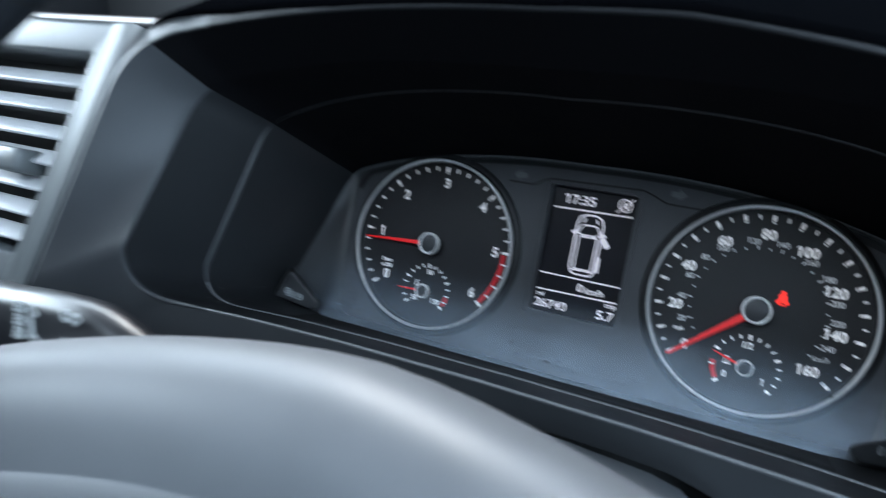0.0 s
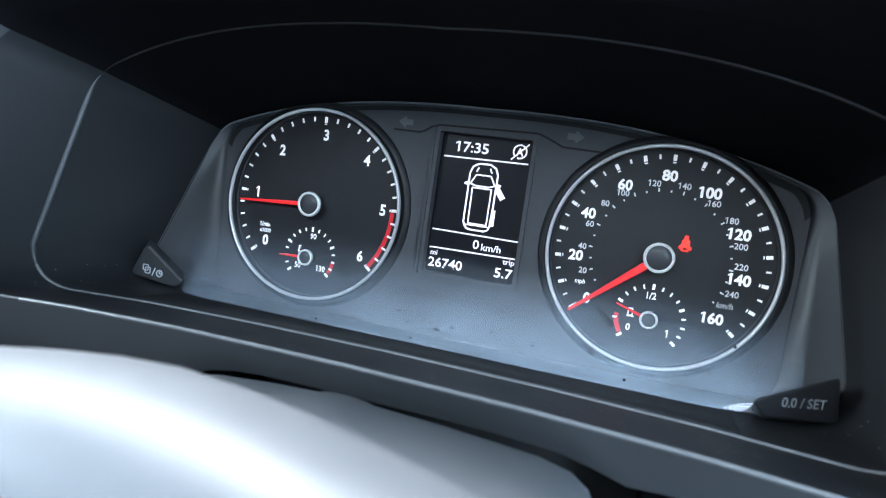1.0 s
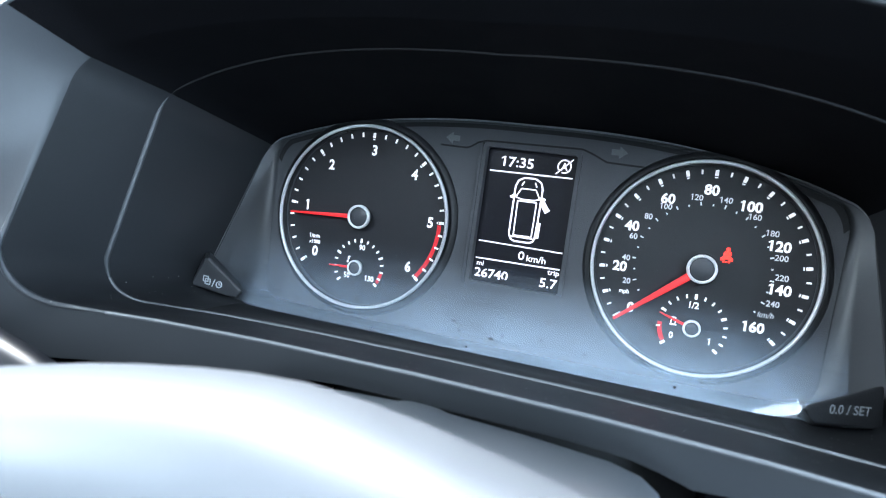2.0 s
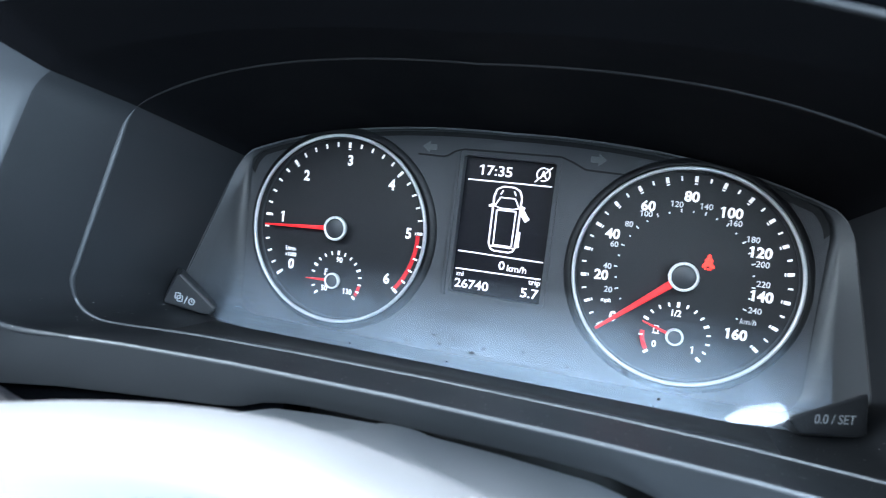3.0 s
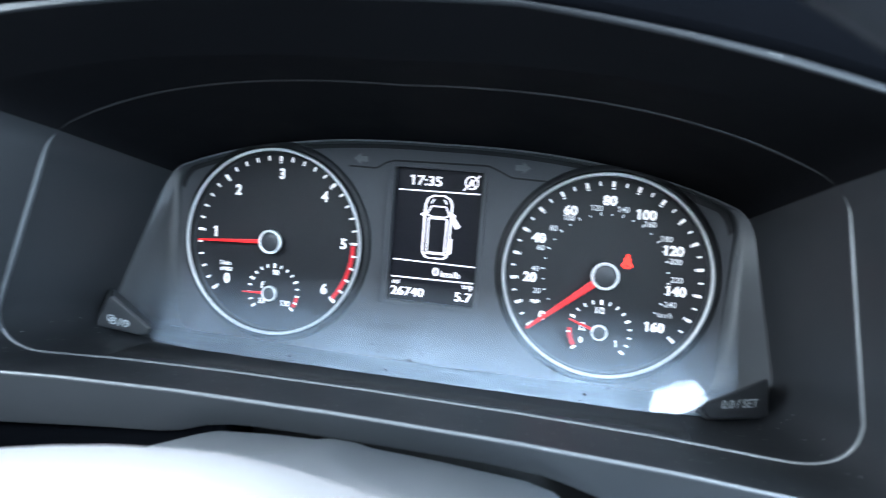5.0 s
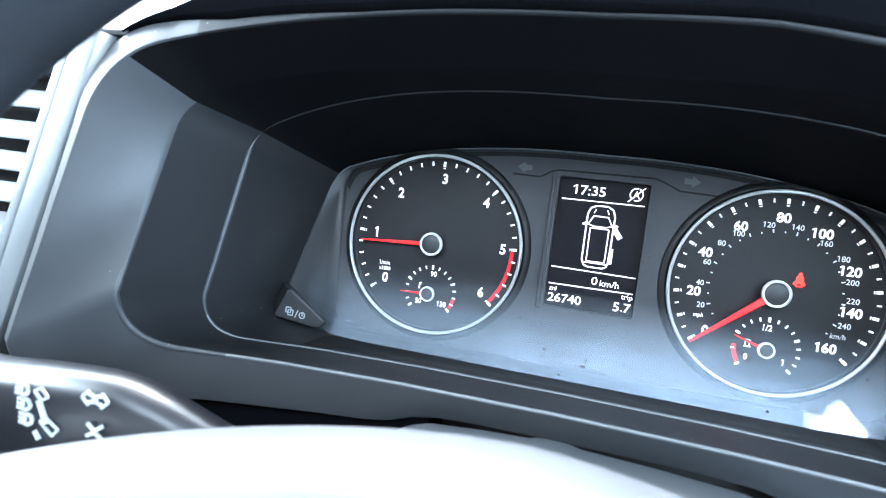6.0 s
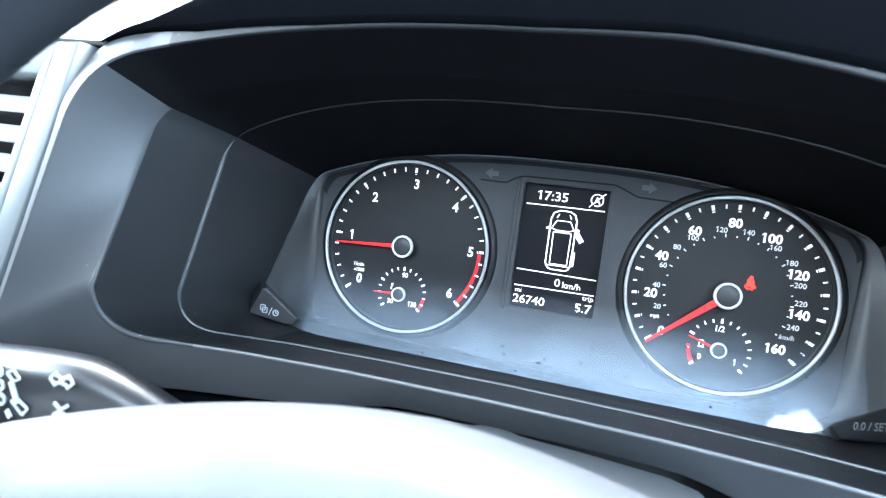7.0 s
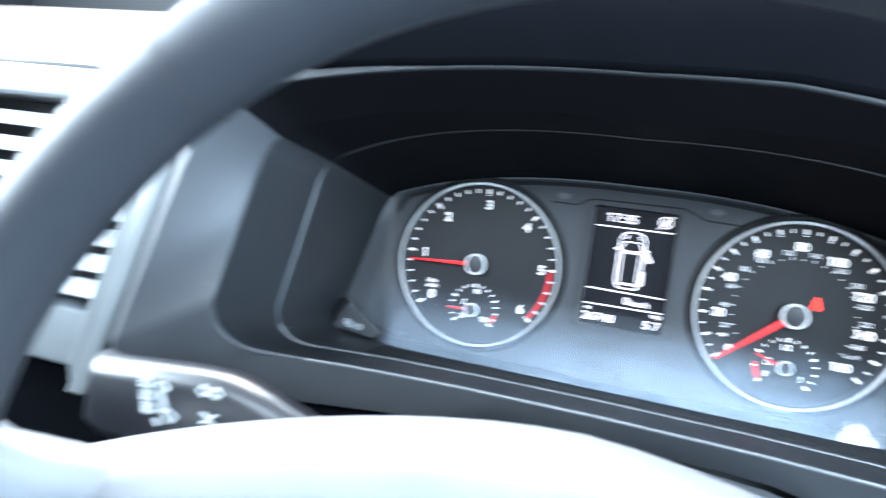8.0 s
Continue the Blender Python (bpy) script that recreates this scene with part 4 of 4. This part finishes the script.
part("button_caption", me, symbol_grey, right_button)

# ---- air vent ----
vent = thing("air_vent", "grey plastic air vent with angled slats beside the dials", "air vent")


def vent_x(z):
    return -0.3089 - 0.310 * (0.0605 - z)


bm = bmesh.new()
slab(bm, [(vent_x(0.072) - 0.16, 0.072), (vent_x(0.072) + 0.004, 0.072), (vent_x(-0.08) + 0.004, -0.08), (vent_x(-0.08) - 0.16, -0.08)], -0.126, -0.100)
part("duct", bm, vent_dark, vent, "dark inside of the vent", smooth=False)


def vent_bar(pts, y0, y1, b=0.002):
    bm = bmesh.new()
    slab(bm, pts, y0, y1, b)
    part("frame", bm, vent_plastic, vent, "pale satin frame")


vent_bar([(vent_x(0.062), 0.062), (vent_x(0.074) + 0.0052, 0.074), (vent_x(-0.080) + 0.0056, -0.080), (vent_x(-0.070), -0.070)], -0.158, -0.115, 0.0014)
vent_bar([(vent_x(0.075) + 0.0064, 0.075), (vent_x(0.076) + 0.0180, 0.076), (vent_x(-0.085) + 0.0178, -0.085), (vent_x(-0.085) + 0.0068, -0.085)], -0.1585, -0.115, 0.0005)
vent_bar([(vent_x(0.0600) - 0.17, 0.0600), (vent_x(0.075) - 0.17, 0.076), (vent_x(0.075) + 0.014, 0.076), (vent_x(0.0600), 0.0600)], -0.157, -0.115)
vent_bar([(vent_x(-0.0440) - 0.17, -0.0440), (vent_x(-0.0440), -0.0440), (vent_x(-0.0735), -0.0735), (vent_x(-0.0735) - 0.17, -0.0735)], -0.1565, -0.115)
vent_bar([(vent_x(0.062) - 0.17, 0.062), (vent_x(0.062) - 0.155, 0.062), (vent_x(-0.07) - 0.155, -0.07), (vent_x(-0.07) - 0.17, -0.07)], -0.157, -0.115)
for k in range(7):
    z = 0.0494 - 0.0139 * k
    bm = bmesh.new()
    box(bm, (-0.078, -0.0075, -0.0012), (0.078, 0.0042, 0.0012), 0.0010)
    m = pose(vent_x(z) - 0.078, -0.145, z, 40, 0, 0)
    bmesh.ops.transform(bm, matrix=m, verts=bm.verts)
    part("slat", bm, slat_plastic, vent)
bm = bmesh.new()
box(bm, (vent_x(0.078) - 0.17, -0.152, 0.0762), (CX - 0.186, -0.112, 0.0786), 0.0006)
part("seam", bm, seam_black, vent, "dark joint under the dashboard pad")
bm = bmesh.new()
box(bm, (-0.372, -0.160, -0.004), (-0.350, -0.142, 0.009), 0.003)
part("slider", bm, vent_plastic, vent, "small slider knob on a slat")

# ---- indicator stalk ----
stalk = thing("indicator_stalk", "dark grey indicator stalk with white lamp symbols", "stalk")
bm = bmesh.new()
loops = []
stations = np.array([(x, y, z - 0.0030 - 0.0014 * min(1, max(0, (-0.235 - x) / 0.03)), h - 0.002, d) for x, y, z, h, d in [(-0.3025, -0.183, -0.0520, 0.028, 0.010), (-0.3015, -0.187, -0.0480, 0.032, 0.014), (-0.2975, -0.194, -0.0445, 0.036, 0.018), (-0.2895, -0.2022, -0.0432, 0.037, 0.020), (-0.280, -0.203, -0.0430, 0.037, 0.020), (-0.255, -0.203, -0.0405, 0.040, 0.020), (-0.228, -0.202, -0.0398, 0.040, 0.020), (-0.210, -0.200, -0.0445, 0.035, 0.020), (-0.190, -0.196, -0.0535, 0.028, 0.020), (-0.165, -0.188, -0.0620, 0.022, 0.018), (-0.130, -0.178, -0.0620, 0.018, 0.016)]])
fine = [np.array([np.interp(k / 8, range(11), stations[:, c]) for c in range(5)]) for k in range(81)]
for _ in range(10):
    fine = fine[:1] + [(p + 2 * q + s) / 4 for p, q, s in zip(fine, fine[1:], fine[2:])] + fine[-1:]
for x, y, zt, hgt, dep in fine:
    b = min(0.0082, hgt * 0.32)
    sec = [(0.0, -b)] + [(b - b * math.cos(w * math.pi / 16), -b + b * math.sin(w * math.pi / 16)) for w in range(1, 8)] + [(b, 0.0), (dep - b, 0.0), (dep, -b), (dep, -hgt + b), (dep - b, -hgt), (b, -hgt), (0.0, -hgt + b)]
    loops.append([(x, y + a, zt + c) for a, c in sec])
skin(bm, loops, caps=True)
part("lever", bm, stalk_plastic, stalk)


def stalk_mark(name, shapes):
    bm = bmesh.new()
    for pts, w, closed in shapes:
        if w:
            stroke(bm, pts, w, -0.2036, -0.2030, closed)
        else:
            slab(bm, pts, -0.2036, -0.2030)
    part(name, bm, symbol_grey, stalk, smooth=False)


for k, z in enumerate((-0.0522, -0.0570, -0.0618)):
    x = -0.2590 + 0.0012 * k
    lamp = [(x - 0.0010, z + 0.0017), (x + 0.0004, z + 0.0017), (x + 0.0016, z + 0.0008), (x + 0.0016, z - 0.0008), (x + 0.0004, z - 0.0017), (x - 0.0012, z - 0.0017)]
    stalk_mark("lamp_symbol", [(lamp, 0.0012, True)])
    for dz in (0.0015, 0.0, -0.0015):
        stalk_mark("beam_line", [([(x - 0.0038, z + dz), (x - 0.0016, z + dz)], 0.0010, False)])
stalk_mark("lever_symbol", [([(-0.2528, -0.0545), (-0.2490, -0.0618)], 0.0022, False)])
stalk_mark("arrow_symbol", [([(-0.2548, -0.0518), (-0.2520, -0.0502), (-0.2490, -0.0528), (-0.2516, -0.0544)], 0.0009, True)])
stalk_mark("arrow_symbol", [([(-0.2518, -0.0614), (-0.2462, -0.0652), (-0.2440, -0.0626), (-0.2486, -0.0602)], 0.0009, True)])
stalk_mark("lever_symbol", [([(-0.2536, -0.0650), (-0.2515, -0.0675)], 0.0018, False)])
for s in (-1, 1):
    stalk_mark("arrow_symbol", [([(-0.2303 + s * p, -0.0496 + q) for p, q in ((0.0052, 0.0), (0.0026, 0.0024), (0.0026, 0.0012), (0.0006, 0.0012), (0.0006, -0.0012), (0.0026, -0.0012), (0.0026, -0.0024))], 0.0009, True)])
stalk_mark("wiper_symbol", [([(-0.2326, -0.0578), (-0.2296, -0.0598), (-0.2266, -0.0576)], 0.0012, False)])
stalk_mark("wiper_symbol", [([(-0.2326, -0.0620), (-0.2296, -0.0602), (-0.2266, -0.0618)], 0.0012, False)])

# ---- steering column cover ----
column = thing("column_cover", "smooth dark grey plastic steering column cover", "column cover")
bm = bmesh.new()
loops = []
sections = np.array(((-0.100, -0.075, 0.004, 0.97), (-0.128, -0.0575, 0.004, 0.985), (-0.133, -0.0550, 0.004, 0.995), (-0.139, -0.0540, 0.004, 1.0), (-0.150, -0.0517, 0.004, 1.0), (-0.160, -0.0495, 0.006, 1.0), (-0.172, -0.0470, 0.012, 0.998), (-0.185, -0.0445, 0.028, 0.995), (-0.195, -0.0430, 0.041, 0.988), (-0.205, -0.0415, 0.050, 0.98), (-0.220, -0.0410, 0.052, 0.95), (-0.226, -0.0470, 0.052, 0.92)))
fine = [np.array([np.interp(k / 4, range(len(sections)), sections[:, c]) for c in range(4)]) for k in range(4 * len(sections) - 3)]
for _ in range(8):
    fine = fine[:1] + [(p + 2 * q + r) / 4 for p, q, r in zip(fine, fine[1:], fine[2:])] + fine[-1:]
for y, zt, a, k in fine:
    half = [(a * 0.5, zt), (a, zt), (a + 0.0035, zt - 0.0003), (a + 0.007, zt - 0.0011), (max((a + 0.07) / 2, a + 0.0095), zt - 0.0020), (0.066, zt - 0.0038), (0.076, zt - 0.0060), (0.0815, zt - 0.0098), (0.0845, zt - 0.0155), (0.0855, zt - 0.025), (0.084, zt - 0.10)]
    half = [(h * k, z) for h, z in half]
    loops.append([(CX - h * 0.70, y, z) for h, z in half[::-1]] + [(CX, y, zt)] + [(CX + h, y, z) for h, z in half])
skin(bm, loops, caps=True)
part("upper_cover", bm, shroud_plastic, column)
bm = bmesh.new()
loops = []
for y, top_z, low in ((-0.100, -0.140, -0.175), (-0.150, -0.145, -0.190), (-0.215, -0.140, -0.195), (-0.226, -0.145, -0.185)):
    loops.append([(CX - 0.058, y, top_z), (CX - 0.050, y, low + 0.012), (CX - 0.030, y, low), (CX + 0.045, y, low), (CX + 0.070, y, low + 0.012), (CX + 0.083, y, top_z)])
skin(bm, loops, caps=True)
part("lower_cover", bm, shroud_plastic, column)

# ---- steering wheel ----
wheel_at = DASH @ pose(CX, -0.272, -0.090, -4.14, 0, 0)
wheel = thing("steering_wheel", "dark grey steering wheel with a smooth centre pad", "steering wheel", wheel_at)
bm = bmesh.new()
RIM = 0.1913
loops = []
for k in range(160):
    a = 2 * math.pi * k / 160
    loops.append([((RIM + 0.0140 * math.cos(b)) * math.sin(a), 0.0150 * math.sin(b), (RIM + 0.0140 * math.cos(b)) * math.cos(a)) for b in [2 * math.pi * j / 24 for j in range(24)]])
skin(bm, loops + [loops[0]])
bmesh.ops.remove_doubles(bm, verts=bm.verts, dist=1e-6)
bmesh.ops.translate(bm, vec=(0.006, 0, -0.004), verts=bm.verts)
part("rim", bm, rim_skin, wheel, "dark grained rim")
for a in (-38, 38):
    bm = bmesh.new()
    c = Matrix.Rotation(radians(a), 4, "Y") @ Matrix.Translation((0, 0, RIM))
    loops = [[c @ Vector((dx, 0.01525 * math.sin(b), 0.01425 * math.cos(b))) for b in [2 * math.pi * j / 24 for j in range(24)]] for dx in (-0.0006, 0.0006)]
    skin(bm, loops)
    bmesh.ops.translate(bm, vec=(0.006, 0, -0.004), verts=bm.verts)
    part("rim_seam", bm, seam_black, wheel)


def pad_outline(size):
    """The outline of the centre pad: a low arch above, a deeper bow below."""
    top = [(0.17 * math.cos(math.pi * k / 36), 0) for k in range(37)]
    top = [(h, 0.0655 * (1 - (abs(h) / 0.22) ** 1.6)) for h, _ in top]
    low = [(-0.17 + 0.34 * k / 36, -0.034 - 0.045 * (1 - ((-0.17 + 0.34 * k / 36) / 0.17) ** 2)) for k in range(37)]
    return [(h * size, (z + 0.005) * size - 0.005) for h, z in top + low]


def pad(y_mid, depth, size):
    bm = bmesh.new()
    loops = []
    for j in range(25):
        a = -math.pi / 2 + math.pi * j / 24
        c, s = math.cos(a), math.sin(a)
        rr = max(0.03, abs(c) ** 0.42)
        loops.append([(h * (0.5 + 0.5 * rr), y_mid + depth * math.copysign(abs(s) ** 0.8, s), z * rr) for h, z in pad_outline(size)])
    skin(bm, loops, caps=True)
    return bm


centre = part("centre_pad", pad(0.044, 0.030, 1.0), wheel_plastic, wheel, "smooth centre of the wheel")
part("airbag_cover", pad(0.0355, 0.024, 0.68), wheel_plastic, centre, "smooth airbag cover with a fine joint round it")
for s in (-1, 1):
    bm = bmesh.new()
    loops = []
    for h, zt, zb, y, d in ((0.120, 0.0330, -0.033, 0.042, 0.020), (0.135, 0.0310, -0.030, 0.036, 0.018), (0.152, 0.0310, -0.028, 0.022, 0.015), (0.168, 0.0360, -0.028, 0.008, 0.012), (0.180, 0.046, -0.034, 0.0, 0.010)):
        sec = []
        for k in range(28):
            b = 2 * math.pi * k / 28
            cb, sb = math.cos(b), math.sin(b)
            sec.append((s * h, y + d * math.copysign(abs(cb) ** 0.6, cb), (zt + zb) / 2 + (zt - zb) / 2 * math.copysign(abs(sb) ** 0.6, sb)))
        loops.append(sec)
    skin(bm, loops, caps=True)
    spoke = part("spoke", bm, wheel_plastic, wheel)
    bm = bmesh.new()
    slab(bm, [(s * x, z) for x, z in rounded_rect(0.100, -0.022, 0.148, 0.018, 0.010)], 0, 0.01, 0.002)
    for v in bm.verts:
        v.co.y += 0.0165 - (abs(v.co.x) - 0.100) * 0.35
    part("control_pad", bm, button_rubber, spoke, "dark button pad")
